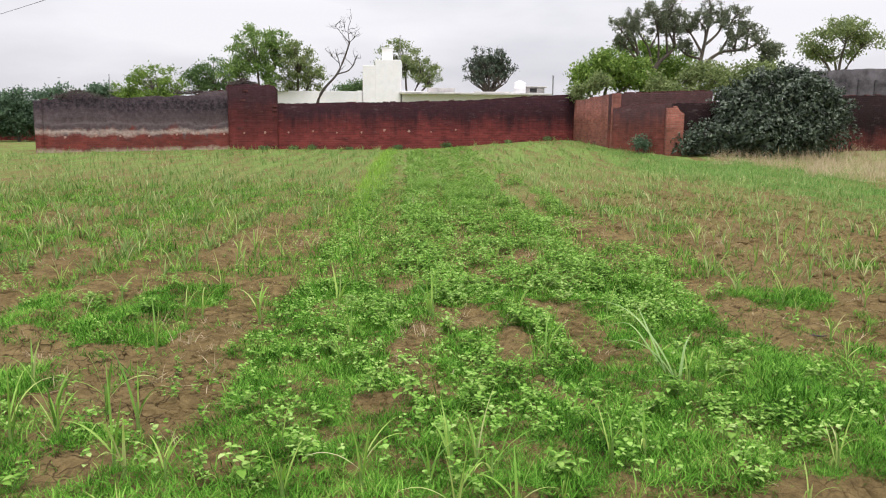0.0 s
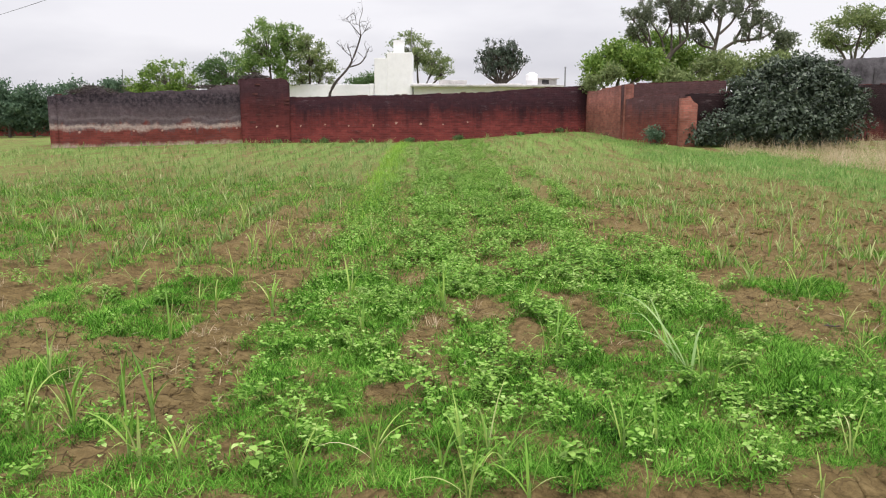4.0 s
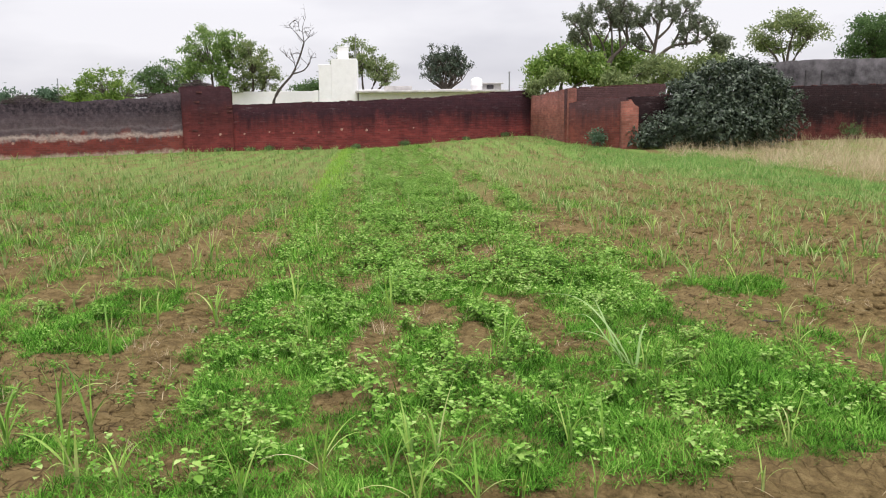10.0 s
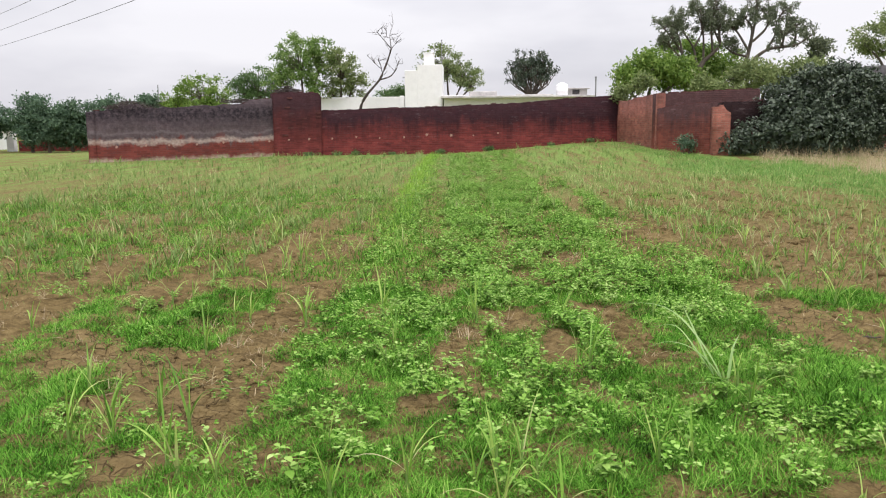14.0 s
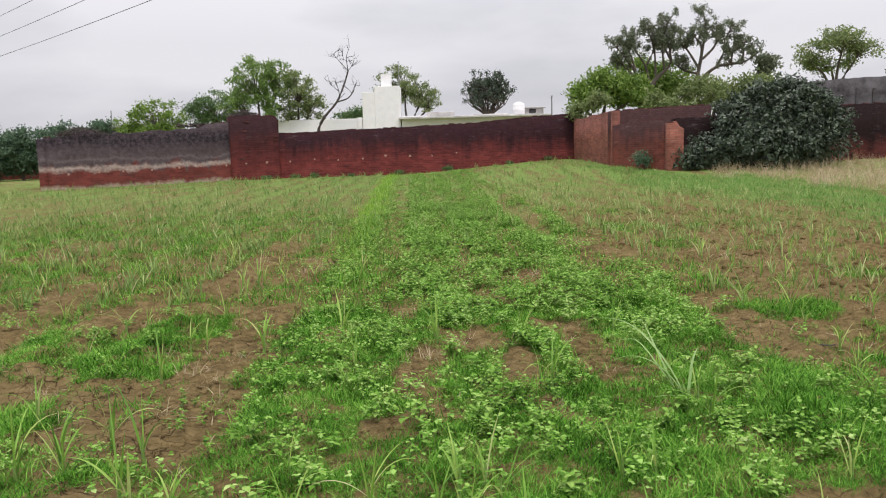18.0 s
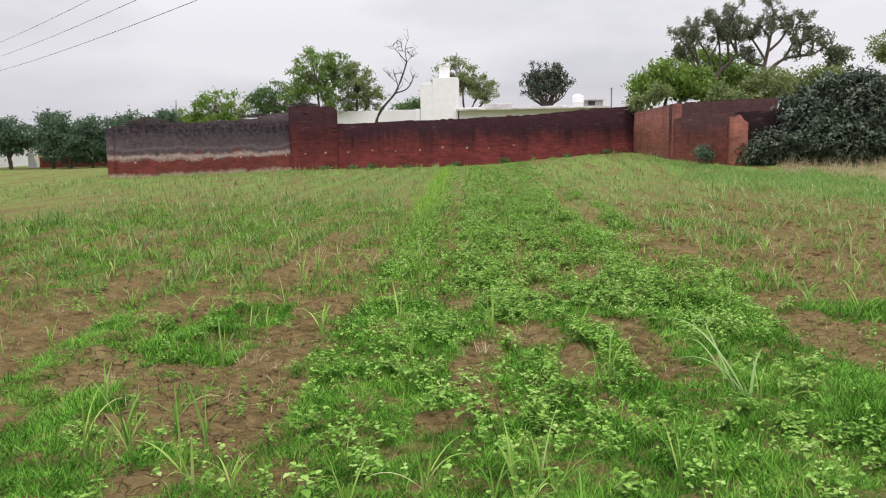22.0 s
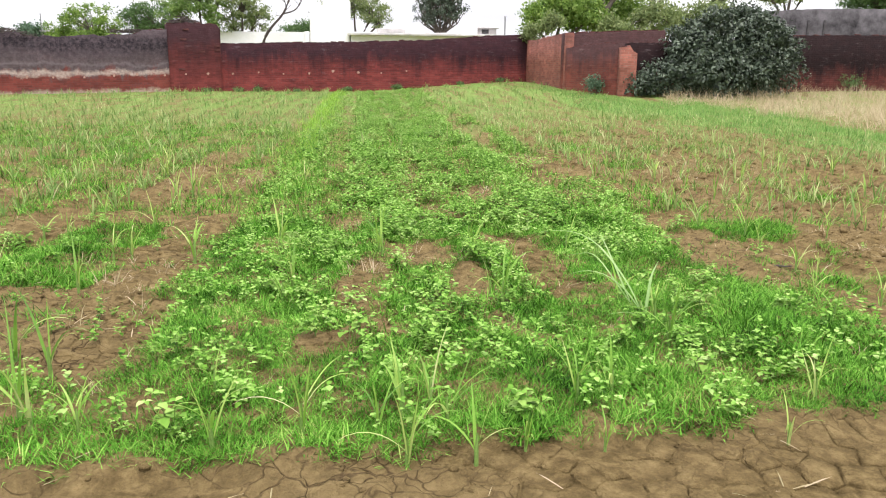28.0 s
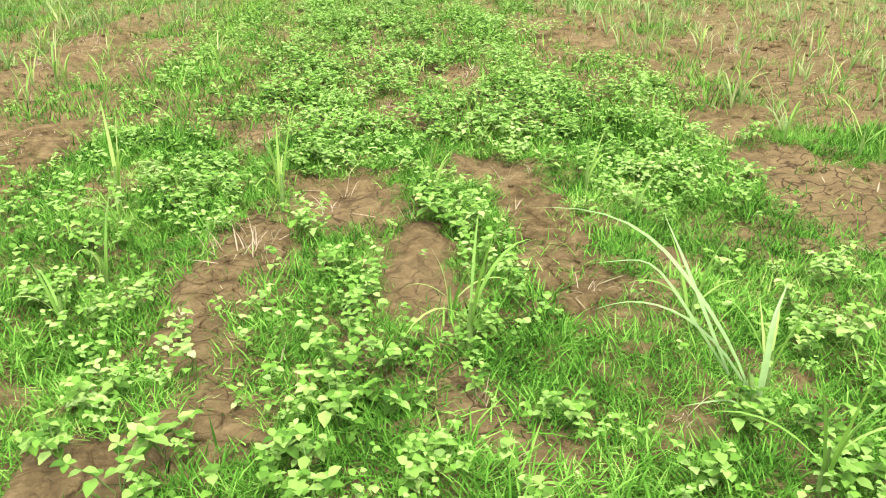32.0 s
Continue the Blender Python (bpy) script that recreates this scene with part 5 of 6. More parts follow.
# ---- trees ----
def grow(rnd, base, direction, length, radius, depth, spread, up, tips, tubes, bends=4, shrink=0.72, kids=(2, 3)):
    p, d, pts, rad = Vector(base), Vector(direction).normalized(), [Vector(base)], [radius]
    for i in range(bends):
        d = (d + Vector((rnd.uniform(-1, 1), rnd.uniform(-1, 1), rnd.uniform(-0.6, 1))) * 0.16 + Vector((0, 0, up))).normalized()
        p = p + d * length / bends
        pts.append(p.copy())
        rad.append(radius * (1 - 0.45 * (i + 1) / bends))
    tubes.append(tube_arrays([tuple(v) for v in pts], rad, 6 if radius > 0.03 else 4))
    if depth == 0:
        tips.append((p, d))
        return
    if depth <= 2:
        tips.append((pts[-2], d))
    for _ in range(rnd.randint(*kids)):
        side = Vector((rnd.uniform(-1, 1), rnd.uniform(-1, 1), rnd.uniform(-0.25, 0.8))).normalized()
        start = pts[rnd.randint(max(1, bends - 2), bends)]
        grow(rnd, start, d * (1 - spread) + side * spread, length * shrink * rnd.uniform(0.8, 1.15), rad[-1] * 0.8, depth - 1, spread, up, tips, tubes, bends, shrink, kids)


def leaf_cloud(rng2, tips, per, size, cloud, flat=0.7):
    """Loose small leaves round the twig ends."""
    T = np.array([tuple(p) for p, _ in tips])
    n = len(T) * per
    c = np.repeat(T, per, 0) + rng2.normal(0, 1, (n, 3)) * np.array([cloud, cloud, cloud * flat])
    a = rng2.normal(0, 1, (n, 3))
    a /= np.linalg.norm(a, axis=1)[:, None]
    b = np.cross(a, rng2.normal(0, 1, (n, 3)))
    b /= np.linalg.norm(b, axis=1)[:, None] + 1e-9
    s = size * rng2.uniform(0.6, 1.4, n)[:, None]
    V = np.stack([c - a * s, c + b * s * 0.45 + a * s * 0.1, c + a * s, c - b * s * 0.45 + a * s * 0.1], 1).reshape(-1, 3)
    return V, np.arange(n * 4).reshape(-1, 4)


def tuft_cloud(rng2, tips, per, length, width):
    """Dense brushes of narrow leaves round the twig ends."""
    T, D = np.array([tuple(p) for p, _ in tips]), np.array([tuple(d) for _, d in tips])
    n = len(T) * per
    d = np.repeat(D, per, 0) * 0.5 + rng2.normal(0, 1, (n, 3)) * 0.6 + np.array([0, 0, 0.25])
    d /= np.linalg.norm(d, axis=1)[:, None]
    c = np.repeat(T, per, 0) - np.repeat(D, per, 0) * rng2.uniform(0, 1.1, n)[:, None] * length
    b = np.cross(d, rng2.normal(0, 1, (n, 3)))
    b /= np.linalg.norm(b, axis=1)[:, None] + 1e-9
    L, w = length * rng2.uniform(0.6, 1.2, n)[:, None], width
    V = np.stack([c, c + d * L * 0.55 + b * w, c + d * L, c + d * L * 0.55 - b * w], 1).reshape(-1, 3)
    return V, np.arange(n * 4).reshape(-1, 4)


def tree(name, label, at, seed, height, leaf_mat, depth=4, spread=0.5, up=0.05, stems=1, first=0.35, radius=0.16, per=30, size=0.13, cloud=0.4, tuft=None, wide=1.0, shrink=0.75, bark=None, kids=(2, 3), direction=(0, 0, 1)):
    rnd, rng2 = random.Random(seed), np.random.default_rng(seed)
    root = tagged(new(name), label, "tree")
    tips, tubes = [], []
    for k in range(stems):
        a = 6.283 * k / max(1, stems) + rnd.uniform(0, 1)
        d = Vector(direction) if stems == 1 else Vector((0.4 * math.cos(a) * wide, 0.4 * math.sin(a) * wide, 1))
        grow(rnd, (0.1 * math.cos(a) * (stems > 1), 0.1 * math.sin(a) * (stems > 1), 0), d, height * first, radius, depth, spread, up, tips, tubes, 4, shrink, kids)
    V, F = join(tubes)
    crown = None
    if leaf_mat:
        crown = leaf_cloud(rng2, tips, per, size, cloud) if tuft is None else tuft_cloud(rng2, tips, per, *tuft)
    top = (crown[0] if crown else V)[:, 2].max()
    k = height / top
    sc = np.array([k * wide, k * wide, k])
    V = V * sc
    V[:, 2] -= 0.15
    put("trunk", mesh_np("trunk", V, F, bark or BARK, True), root)
    if crown:
        put("crown", mesh_np("crown", crown[0] * sc, crown[1], leaf_mat), root)
    root.matrix_basis = Matrix.Translation((at[0], at[1], float(land(at[0], at[1])) if len(at) < 3 else at[2]))
    return root


def limb(points, r0, r1, sides=6):
    """A bent tapered branch through the points."""
    P = np.array(points, float)
    t, u = np.linspace(0, 1, len(P)), np.linspace(0, 1, 3 * len(P))
    Q = np.stack([np.interp(u, t, P[:, k]) for k in range(3)], 1)
    Q[1:-1] = (Q[:-2] + 2 * Q[1:-1] + Q[2:]) / 4
    return tube_arrays(Q, np.linspace(r0, r1, len(Q)), sides)


def crown_tree(name, label, at, seed, lobes, mat, clumps, per, size, clump, fork=1.2, radius=0.14, tuft=None, tips=None, deep=1.0):
    """A tree by the lobes of its crown: (x, z, half width, half height) from its foot. Limbs run to the lobes, twigs to clumps of leaves in them."""
    rnd, rng2 = random.Random(seed), np.random.default_rng(seed)
    root = tagged(new(name), label, "tree")
    foot_z = float(land(at[0], at[1]))
    tubes, ends = [limb([(0, 0, -0.3), (rnd.uniform(-0.1, 0.1), 0, fork * 0.5), (rnd.uniform(-0.15, 0.15), 0, fork)], radius * 1.25, radius, 8)], []
    for x, z, w, h in lobes:
        n = max(4, int(clumps * w * h / sum(q[2] * q[3] for q in lobes)))
        hub = np.array([x + rnd.uniform(-0.2, 0.2) * w, rnd.uniform(-0.4, 0.4) * w * deep, z - 0.45 * h])
        mid = np.array([x * 0.45, hub[1] * 0.4, fork + (hub[2] - fork) * 0.5 + 0.15])
        tubes.append(limb([(0, 0, fork * 0.9), mid, hub], radius * 0.8, radius * 0.35))
        for _ in range(n):
            d = rng2.normal(0, 1, 3)
            d /= np.linalg.norm(d)
            p = np.array([x, hub[1], z]) + d * (rng2.random() ** 0.33) * np.array([w, w * deep, h])
            bend = (hub + p) / 2 + np.array([0, 0, 0.12 * h])
            tubes.append(limb([hub + (mid - hub) * rnd.uniform(0, 0.4), bend, p], radius * 0.22, 0.008, 4))
            ends.append((Vector(p), Vector(p - hub).normalized()))
    for x, z in tips or ():
        y = rnd.uniform(-0.8, 0.8)
        p = np.array([x, y, z])
        elbow = np.array([x * 0.86 + rnd.uniform(-0.35, 0.35), y * 0.8, fork + (z - fork) * rnd.uniform(0.38, 0.6)])
        tubes.append(limb([(x * 0.1, 0, fork * 0.9), (x * 0.3, y * 0.3, fork + (z - fork) * 0.25), elbow, p], radius * 0.6, 0.02, 6))
        ends.append((Vector(p), Vector((p - elbow) + np.array([0, 0, 0.5])).normalized()))
        for _ in range(4):
            q = elbow + (p - elbow) * rnd.uniform(0.2, 0.8) + np.array([rnd.uniform(-0.7, 0.7), rnd.uniform(-0.6, 0.6), rnd.uniform(0.05, 0.6)])
            tubes.append(limb([elbow, (elbow + q) / 2, q], 0.035, 0.015, 5))
            ends.append((Vector(q), Vector(q - elbow).normalized()))
    V, F = join(tubes)
    put("trunk", mesh_np("trunk", V, F, BARK, True), root)
    if tuft:
        V, F = tuft_cloud(rng2, ends, per, *tuft)
    else:
        V, F = leaf_cloud(rng2, ends, per, size, clump, 0.65 if lobes else 1.15)
    put("crown", mesh_np("crown", V, F, mat), root)
    root.matrix_basis = Matrix.Translation((at[0], at[1], foot_z))
    return root


crown_tree("tree", "round fresh yellow-green tree behind the plastered wall", (-19.0, 54.5), 101, [(0, 3.5, 1.9, 1.4), (1.5, 3.1, 1.0, 1.0), (-1.7, 2.9, 0.9, 0.9)], TREE_Y, 75, 95, 0.085, 0.2)
crown_tree("tree", "darker green tree behind the plastered wall", (-15.5, 57), 102, [(0.2, 4.0, 1.7, 1.5), (-1.2, 3.9, 0.9, 1.0)], TREE_B, 62, 95, 0.085, 0.21)
crown_tree("tree", "large spreading feathery green tree", (-11.6, 55), 103, [(-0.6, 5.8, 1.9, 1.7), (0.9, 5.8, 1.3, 1.4), (-1.5, 4.3, 1.4, 1.1), (0.6, 4.0, 1.2, 0.9)], TREE_A, 118, 95, 0.085, 0.2)
crown_tree("tree", "drooping olive green tree beside the large one", (-9.3, 55.6), 104, [(0.0, 5.2, 1.2, 1.4), (0.9, 4.2, 0.9, 1.2), (-0.6, 3.9, 1.0, 1.0)], TREE_C, 75, 90, 0.08, 0.19)
crown_tree("tree", "small dark tree behind the dead one", (-5.9, 60), 106, [(0, 3.4, 1.2, 0.8), (0.9, 3.1, 0.6, 0.6)], TREE_B, 32, 120, 0.095, 0.28)
crown_tree("tree", "olive green tree beside the white tower", (-1.7, 59), 107, [(-0.6, 5.6, 1.7, 1.4), (0.9, 5.0, 1.2, 1.3), (-1.8, 4.7, 0.8, 0.8), (1.6, 4.2, 0.7, 0.7)], TREE_C, 93, 85, 0.08, 0.19, 2.0)
crown_tree("tufted_tree", "dark round tree with brush-like tufts", (4.15, 59), 108, [], BUSH, 0, 75, 0.07, 0.11, 2.6, 0.15, None,
           [(1.4 * math.cos(a) * k, 4.75 + 1.2 * math.sin(a) * k) for k, m in ((0.95, 13), (0.62, 9), (0.28, 4)) for a in (math.pi * (1.6 * i / (m - 1) - 0.3) for i in range(m))])


def tufted_tree(label, at, seed, limbs, radius):
    """A tree by its limbs, thick to thin, with brushes of leaves on the outer half of each."""
    rnd, rng2 = random.Random(seed), np.random.default_rng(seed)
    root = tagged(new("tufted_tree"), label, "tree")
    tubes, ends = [limb([(0, 0, -0.3), (0.1, 0, 1.2), (limbs[0][0][0], 0, limbs[0][0][1])], radius * 1.3, radius, 8)], []
    for k, line in enumerate(limbs):
        swing = 0 if k == 0 else rnd.uniform(-0.9, 0.9)
        P = [np.array([x, swing * i / len(line), z]) for i, (x, z) in enumerate(line)]
        r0 = radius if k == 0 else radius * (0.62 if k < 3 else 0.4)
        tubes.append(limb(P, r0, r0 * 0.8 if k == 0 else 0.03, 7))
        if k == 0:
            continue
        for f in (1.0, 0.97, 0.9, 0.82, 0.73, 0.64, 0.55):
            t = f * (len(P) - 1)
            i = min(int(t), len(P) - 2)
            s = P[i] + (P[i + 1] - P[i]) * (t - i)
            for _ in range(3):
                e = s + np.array([rnd.uniform(-0.5, 0.5), rnd.uniform(-0.55, 0.55), rnd.uniform(0.0, 0.5)])
                tubes.append(limb([s, (s + e) / 2, e], 0.025, 0.012, 5))
                ends.append((Vector(e), Vector((e - s) + np.array([0, 0, 0.25])).normalized()))
    V, F = join(tubes)
    put("trunk", mesh_np("trunk", V, F, BARK, True), root)
    V, F = leaf_cloud(rng2, ends, 62, 0.058, 0.085, 1.2)
    put("crown", mesh_np("crown", V, F, TUFT), root)
    root.matrix_basis = Matrix.Translation((at[0], at[1], float(land(at[0], at[1]))))


tufted_tree("dark tree with brush-like tufts on upright limbs", (11.5, 44), 109, (
    ((0.8, 2.1), (0.42, 3.2), (0.84, 4.0)), ((0.84, 4.0), (1.7, 4.8), (1.5, 5.6), (1.8, 6.5)), ((0.42, 3.2), (-0.2, 3.8), (-0.3, 4.5), (-0.9, 5.3), (-1.5, 6.0)), ((0.55, 3.6), (0.35, 4.8), (-0.2, 5.6), (-0.4, 6.4)),
    ((0.84, 4.0), (0.86, 5.3), (0.7, 6.7)), ((1.3, 4.5), (1.05, 5.9), (1.3, 7.0)), ((0.35, 4.8), (0.75, 5.6), (0.4, 6.7)), ((-0.25, 4.1), (-0.9, 4.7), (-1.2, 5.0)), ((-0.3, 4.5), (-0.5, 5.5), (-0.9, 5.9)), ((1.65, 5.0), (1.1, 6.0))), 0.17)
tufted_tree("dark open tree with long bare spreading limbs", (14.1, 44.6), 110, (
    ((-0.2, 2.1), (0.5, 3.2), (0.7, 4.0)), ((0.7, 4.0), (0.9, 4.8), (1.1, 5.7), (1.35, 6.9), (1.2, 7.7)), ((0.6, 3.5), (1.2, 4.3), (1.8, 4.7), (3.2, 4.8), (4.0, 5.4)), ((3.2, 4.8), (3.35, 5.4), (3.3, 5.9)), ((1.8, 4.7), (2.25, 5.4), (2.3, 6.2), (2.9, 6.9)),
    ((1.0, 5.1), (1.7, 5.7), (2.0, 6.3), (1.75, 6.7)), ((0.8, 4.6), (0.2, 5.6), (-0.2, 6.0)), ((0.9, 4.9), (0.95, 5.9), (0.45, 6.4)), ((0.75, 4.3), (0.05, 4.5), (-0.35, 4.9)), ((2.55, 4.8), (2.6, 5.5))), 0.19)
crown_tree("tree", "slender dark tree top above the bush", (18.8, 45), 116, [(0, 4.7, 0.4, 0.45)], TUFT, 10, 190, 0.095, 0.22)
crown_tree("tree", "yellow-green young tree behind the ruin", (8.9, 42), 111, [(0.3, 3.6, 1.0, 0.9), (-1.1, 3.0, 1.0, 0.8), (1.5, 3.3, 1.0, 0.9)], TREE_Y, 68, 170, 0.095, 0.26)
crown_tree("tree", "yellow-green tree among the dark limbs", (12.6, 47), 112, [(-0.8, 4.4, 1.4, 1.1), (1.4, 4.2, 1.5, 1.0), (0.2, 3.4, 1.8, 0.8)], TREE_Y, 80, 170, 0.095, 0.28)
crown_tree("tree", "green shrubby tree behind the ruin", (14.6, 41.5), 113, [(0, 3.0, 1.6, 0.8), (2.0, 3.0, 1.4, 0.9), (-2.2, 2.7, 1.6, 0.7)], TREE_C, 56, 170, 0.095, 0.26)
crown_tree("tree", "light green tree with an airy crown", (27.8, 55), 114, [(0.2, 7.0, 1.7, 0.9), (-1.5, 6.1, 1.1, 0.8), (1.7, 6.4, 1.1, 0.8), (0, 5.6, 1.5, 0.6)], TREE_C, 75, 96, 0.095, 0.26, 3.6)
crown_tree("tree", "dark green tree at the edge of the yard", (34.0, 55), 115, [(0, 6.0, 1.9, 1.8), (1.8, 5.6, 1.4, 1.5), (-0.8, 4.6, 1.5, 1.0)], TREE_B, 100, 170, 0.095, 0.30)
crown_tree("tree", "round dark tree before a low white building", (-33.2, 53), 120, [(0, 2.5, 1.4, 1.0), (-0.5, 2.0, 1.1, 0.9), (0.7, 1.8, 0.9, 0.7)], TREE_D, 70, 150, 0.10, 0.25, 0.9, 0.12)
for k, (x, y, h, w) in enumerate(((-30.1, 53, 3.9, 1.0), (-28.7, 52.5, 3.5, 1.2), (-27.3, 53, 3.4, 1.2), (-25.8, 53.4, 3.6, 1.2), (-24.3, 54.2, 3.7, 1.2), (-22.8, 55, 3.7, 1.2), (-37.5, 55, 3.8, 1.6), (-41.5, 54, 4.0, 1.6))):
    crown_tree("tree", "dark green tree in a thicket beyond the end of the wall", (x, y), 121 + k, [(0, h * 0.78, w * 0.75, h * 0.26), (0.4 * w, h * 0.42, w * 0.9, h * 0.34), (-0.5 * w, h * 0.42, w * 0.9, h * 0.34)], TREE_D, 75, 100, 0.10, 0.25, 0.6, 0.1)
# the dead tree: its limbs in order, thick to thin
dead = tagged(new("dead_tree"), "leafless dead tree leaning sideways", "tree")
dead.matrix_basis = Matrix.Translation((-7.4, 54, 0))
rnd_d, tubes = random.Random(77), []
DEAD_LIMBS = (([(-0.6, -0.3), (-0.4, 2.4), (0.1, 3.2), (1.05, 4.2), (1.6, 5.5), (1.86, 6.2)], 0.12, 0.05), ([(1.05, 4.2), (1.75, 4.4), (2.2, 4.9), (2.35, 5.4)], 0.06, 0.015), ([(1.86, 6.2), (1.35, 6.8), (0.85, 7.4)], 0.035, 0.01), ([(1.86, 6.2), (1.76, 7.1), (2.0, 7.8)], 0.035, 0.008),
              ([(1.86, 6.2), (2.3, 6.7)], 0.025, 0.008), ([(1.2, 4.5), (1.1, 5.1), (0.9, 5.5)], 0.04, 0.01), ([(1.15, 4.9), (0.55, 5.4)], 0.03, 0.008), ([(1.6, 6.9), (1.5, 7.5)], 0.02, 0.006))
for pts, r0, r1 in DEAD_LIMBS:
    P = [(x, 0.25 * math.sin(x * 2.3 + z), z) for x, z in pts]
    tubes.append(limb(P, r0, r1, 6))
    for _ in range(5 if r0 < 0.1 else 3):
        k = rnd_d.randint(1, len(P) - 1)
        s = np.array(P[k]) + (np.array(P[k - 1]) - np.array(P[k])) * rnd_d.random() * 0.6
        if s[2] > 3.6:
            e = s + np.array([rnd_d.uniform(-0.6, 0.6), rnd_d.uniform(-0.5, 0.5), rnd_d.uniform(0.0, 0.7)])
            tubes.append(limb([s, (s + e) / 2 + np.array([0, 0, 0.06]), e], 0.018, 0.005, 4))
            for _ in range(2):
                e2 = e + np.array([rnd_d.uniform(-0.35, 0.35), rnd_d.uniform(-0.3, 0.3), rnd_d.uniform(-0.05, 0.4)])
                tubes.append(limb([(s + e) / 2, e, e2], 0.010, 0.004, 4))
V, F = join(tubes)
put("trunk", mesh_np("trunk", V, F, DEADWOOD, True), dead)
crown_tree("shrub", "green shrub hanging over the corner of the walls", (6.78, 36.0), 140, [(-0.1, 2.2, 0.45, 0.4), (-0.45, 2.05, 0.4, 0.35), (0.4, 2.6, 0.5, 0.4), (1.0, 2.75, 0.5, 0.35)], TREE_C, 45, 70, 0.055, 0.13, 1.3, 0.045, deep=0.5)
tree("shrub", "small dusty shrub by the ruined wall", (7.75, 29.4), 141, 0.8, TREE_D, 3, 0.65, 0.0, 4, 0.3, 0.02, per=7, size=0.05, cloud=0.12)


# small dark plants along the foot of the wall
for k, (x, y) in enumerate(((-7.1, 33.7), (-6.0, 34.3), (-5.2, 34.4), (-3.6, 34.6), (-1.5, 34.9), (0.6, 35.2), (3.4, 35.5), (5.2, 35.8), (18.6, 30.9))):
    tree("shrub", "small dark weed at the foot of the brick wall", (x, y), 160 + k, 0.2 + 0.05 * (k % 3) if x < 10 else 0.8, TREE_B, 3, 0.65, 0.0, 4, 0.3, 0.012, per=5, size=0.03, cloud=0.06)


# heaps of dry brush laid on top of the old wall
def brush_heap(label, at, turn, length, width, height, count, seed):
    rnd = random.Random(seed)
    root = tagged(new("brush_heap"), label, "brush heap")
    root.matrix_basis = Matrix.Translation(at) @ Matrix.Rotation(turn, 4, "Z")
    tubes = []
    for _ in range(count):
        x, y = rnd.uniform(-0.5, 0.5), rnd.uniform(-0.5, 0.5)
        top = height * max(0.12, 1 - 4 * x * x) * rnd.random()
        p, a, r = np.array([x * length, y * width, top]), rnd.uniform(0, 6.283), rnd.uniform(0.12, 0.34)
        d = np.array([math.cos(a) * r, math.sin(a) * r * 0.5, rnd.uniform(-0.06, 0.09)])
        p[2] = max(p[2], 0.02 + abs(d[2]))
        tubes.append(limb([p - d, p + np.array([0, 0, rnd.uniform(0.0, 0.05)]), p + d], 0.012, 0.004, 4))
    V, F = join(tubes)
    put("twig_heap", mesh_np("twig_heap", V, F, DEADWOOD, True), root)


brush_heap("dark dry twigs heaped on the brick pier", (-7.95, 33.95, 2.66), 0.42, 0.9, 0.4, 0.28, 130, 301)
brush_heap("dry brush along the top of the plastered wall", (-9.5, 33.15, 2.24), 0.61, 2.0, 0.3, 0.16, 160, 302)
brush_heap("grey heap of dry brush on the end of the wall", (-13.3, 30.4, 1.98), 0.61, 1.5, 0.3, 0.32, 220, 303)


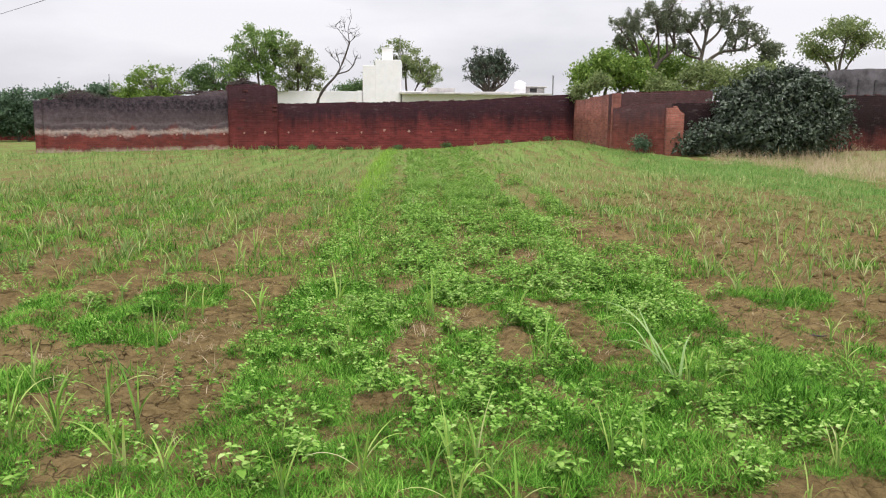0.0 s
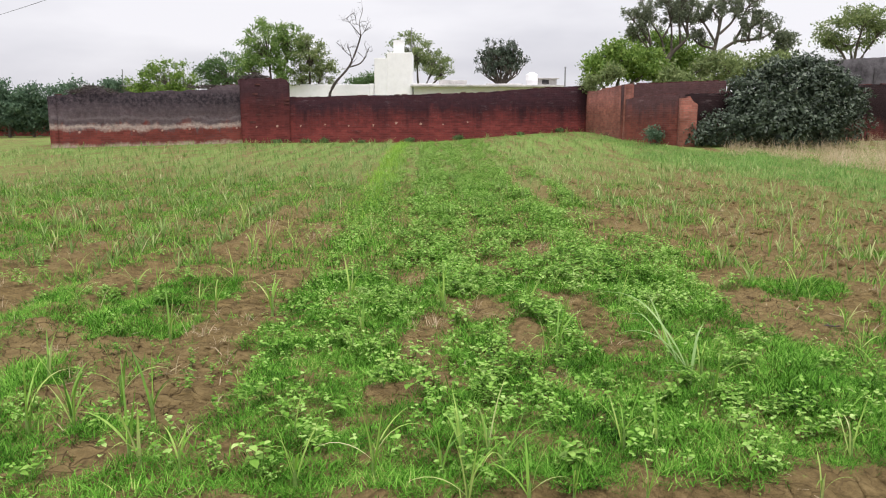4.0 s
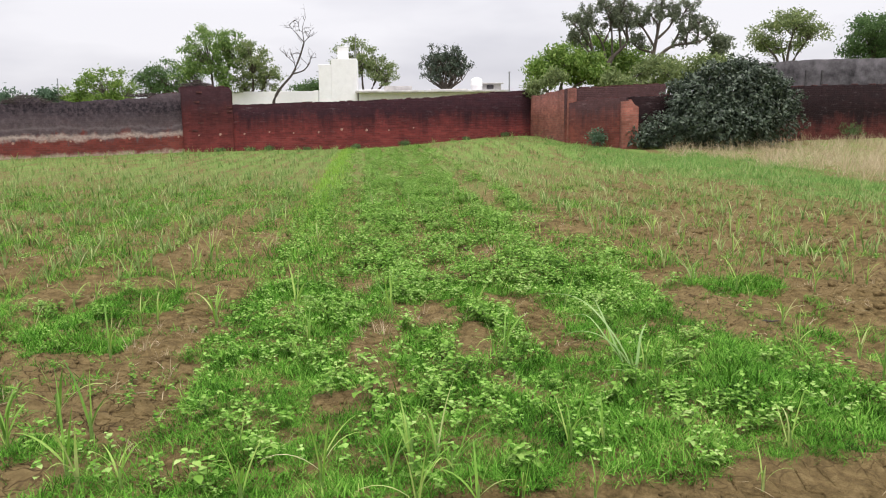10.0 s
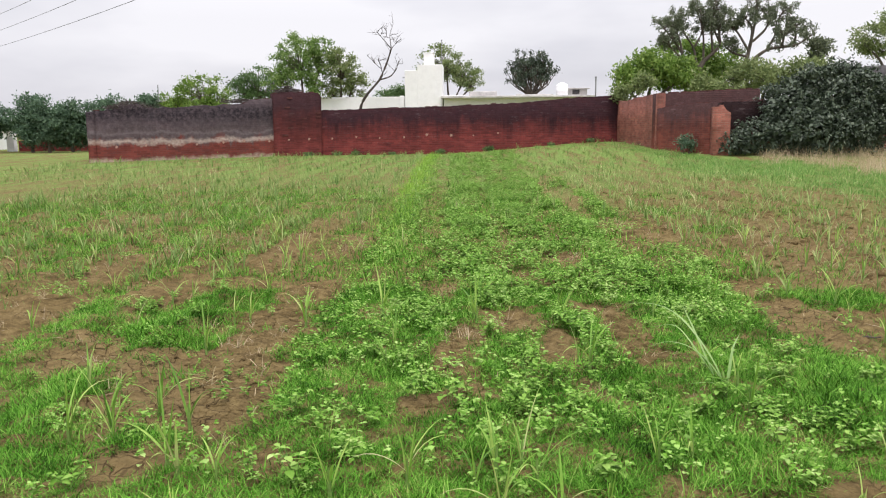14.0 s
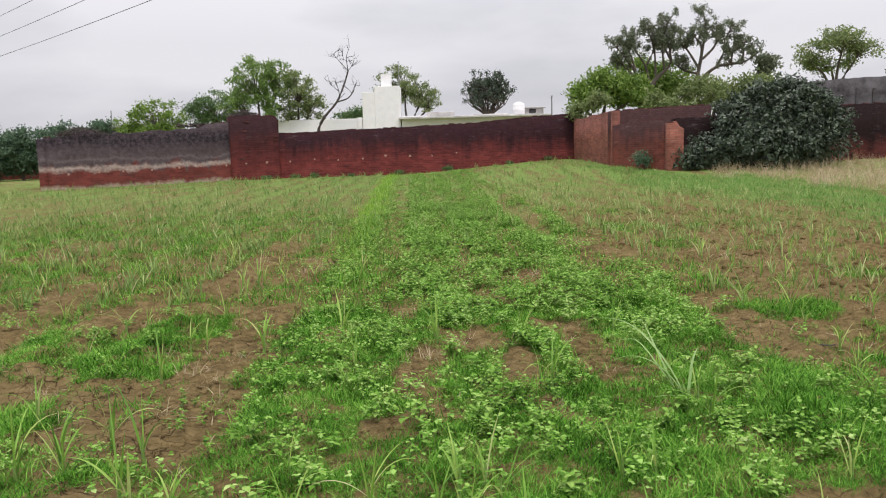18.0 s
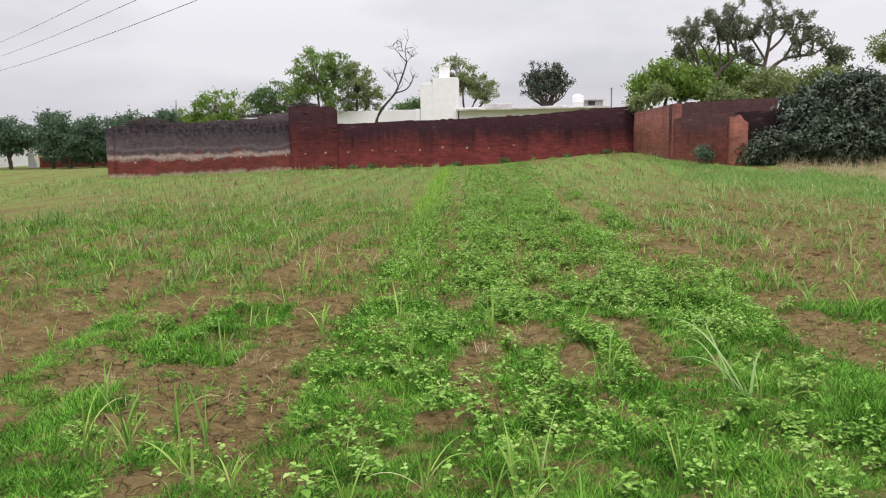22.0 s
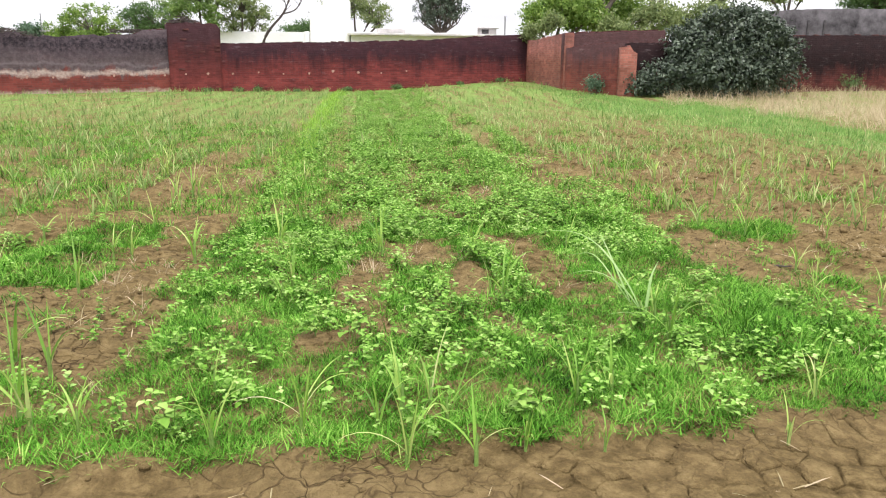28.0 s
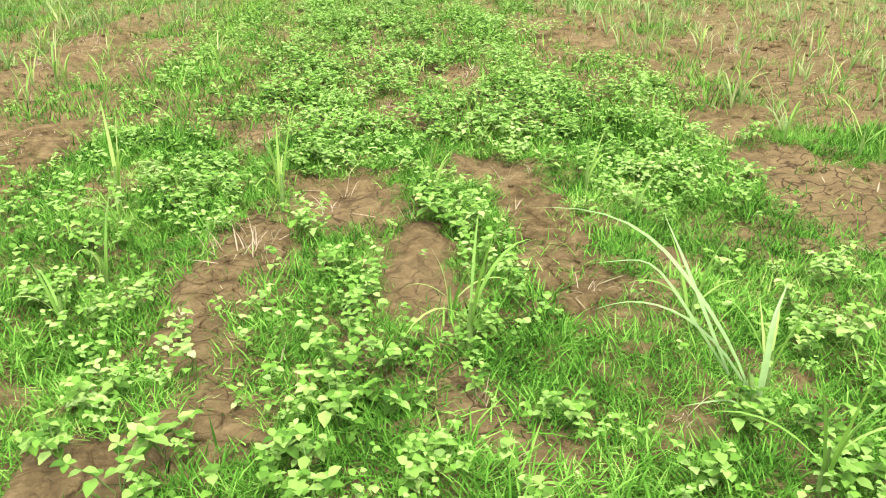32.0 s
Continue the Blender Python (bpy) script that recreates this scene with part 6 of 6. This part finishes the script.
# ---- the big dark bush ----
def bush(at, seed):
    rnd, rng2 = random.Random(seed), np.random.default_rng(seed)
    root = tagged(new("dark_bush"), "large dense dark grey-green bush against the wall", "bush")
    tubes, tips = [], []
    for k in range(9):
        a = 6.283 * k / 9
        grow(rnd, (0.2 * math.cos(a), 0.15 * math.sin(a), -0.1), (math.cos(a) * 0.8, math.sin(a) * 0.6, 1), 1.0, 0.05, 3, 0.5, 0.05, tips, tubes)
    V, F = join(tubes)
    put("branches", mesh_np("branches", V * np.array([0.8, 0.6, 0.75]), F, BARK, True), root)
    pieces = []
    lobes = ((0.75, 0.1, 1.75, 1.9, 1.4, 1.55), (-0.6, 0.1, 1.4, 1.4, 1.2, 1.4), (1.75, 0.0, 1.25, 1.5, 1.2, 1.35), (1.0, 0.3, 2.5, 0.9, 0.8, 0.8), (-2.0, -0.2, 0.55, 1.2, 0.8, 0.75), (-2.9, -0.4, 0.35, 0.7, 0.6, 0.5), (0.2, -0.5, 0.8, 2.4, 1.2, 1.0))
    lobes += tuple((0.35 + 2.3 * math.cos(a) * rnd.uniform(0.75, 1.05), rnd.uniform(-0.7, 0.3), 1.2 + 1.75 * math.sin(a) * rnd.uniform(0.85, 1.05), r, r, r * 0.8) for a, r in ((0.25 + 0.29 * k, rnd.uniform(0.35, 0.62)) for k in range(10)))
    for cx, cy, cz, ax, ay, az in lobes:
        n = int(5200 * ax * az / 2)
        d = rng2.normal(0, 1, (n, 3))
        d /= np.linalg.norm(d, axis=1)[:, None]
        r = (0.72 + 0.32 * rng2.random(n) ** 0.6) * (0.86 + 0.26 * np.sin(d[:, 0] * 8 + seed + cx) * np.sin(d[:, 2] * 7 + d[:, 1] * 6) + 0.08 * np.sin(d[:, 0] * 21) * np.sin(d[:, 2] * 23))
        c = np.array([cx, cy, cz]) + d * r[:, None] * np.array([ax, ay, az])
        keep = c[:, 2] > 0.02
        c, d = c[keep], d[keep]
        n = len(c)
        a = d * 0.5 + rng2.normal(0, 1, (n, 3)) * 0.6 - np.array([0, 0, 0.25])
        a /= np.linalg.norm(a, axis=1)[:, None]
        b = np.cross(a, d + rng2.normal(0, 1, (n, 3)) * 0.35)
        b /= np.linalg.norm(b, axis=1)[:, None] + 1e-9
        s = 0.072 * rng2.uniform(0.5, 1.3, n)[:, None]
        V = np.stack([c - a * s, c + b * s * 0.5, c + a * s, c - b * s * 0.5], 1).reshape(-1, 3)
        pieces.append((V, np.arange(n * 4).reshape(-1, 4)))
    V, F = join(pieces)
    put("foliage", mesh_np("foliage", V, F, BUSH), root)
    root.matrix_basis = Matrix.Translation((*at, float(land(*at)) + 0.02))


bush((12.2, 29.0), 150)


# ---- power lines overhead, between two poles ----
def utility_pole(at, turn, heights, label):
    root = tagged(new("utility_pole"), label, "utility pole", "poles of the power line")
    root.matrix_basis = Matrix.Translation(at) @ Matrix.Rotation(turn, 4, "Z")
    V, F = tube_arrays([(0, 0, -0.5), (0, 0, 5), (0, 0, heights[-1] + 0.4)], [0.17, 0.14, 0.11], 10)
    put("shaft", mesh_np("shaft", V, F, CONCRETE, True), root)
    for z in heights:
        arm = part("crossarm", box_bm((1.5, 0.1, 0.1), (0, 0, 0), 0.01), METAL, root, "", Matrix.Translation((0, -0.16, z - 0.12)))
        V, F = tube_arrays([(0, 0, 0), (0, 0, 0.06), (0, 0, 0.08), (0, 0, 0.12)], [0.03, 0.05, 0.03, 0.035], 8)
        put("insulator", mesh_np("insulator", V, F, WHITE, True), arm, Matrix.Translation((0.6, 0, 0.05)))


FAR_POLE, NEAR_POLE = np.array((-71.0, 97.0)), np.array((36.0, -24.0))
POLE_TURN = math.atan2(*(FAR_POLE - NEAR_POLE)[::-1]) + math.pi / 2
FAR_H, NEAR_H = (8.7, 9.7, 10.7), (8.1, 8.9, 9.7)
for at, hs in ((FAR_POLE, FAR_H), (NEAR_POLE, NEAR_H)):
    utility_pole((*at, 0), POLE_TURN, hs, "grey concrete power pole with crossarms")
ARM = np.array((0.6 * math.cos(POLE_TURN) + 0.16 * math.sin(POLE_TURN), 0.6 * math.sin(POLE_TURN) - 0.16 * math.cos(POLE_TURN)))
for fh, nh in zip(FAR_H, NEAR_H):
    p, q = np.array((*(FAR_POLE + ARM), fh + 0.04)), np.array((*(NEAR_POLE + ARM), nh + 0.04))
    pts = [p + (q - p) * t - np.array([0, 0, 2.4 * 4 * t * (1 - t)]) for t in np.linspace(0, 1, 60)]
    V, F = tube_arrays(pts, [0.011] * len(pts), 5)
    tagged(put("power_line", mesh_np("power_line", V, F, WIRE, True)), "thin dark overhead power cable", "cable", "power cables overhead")
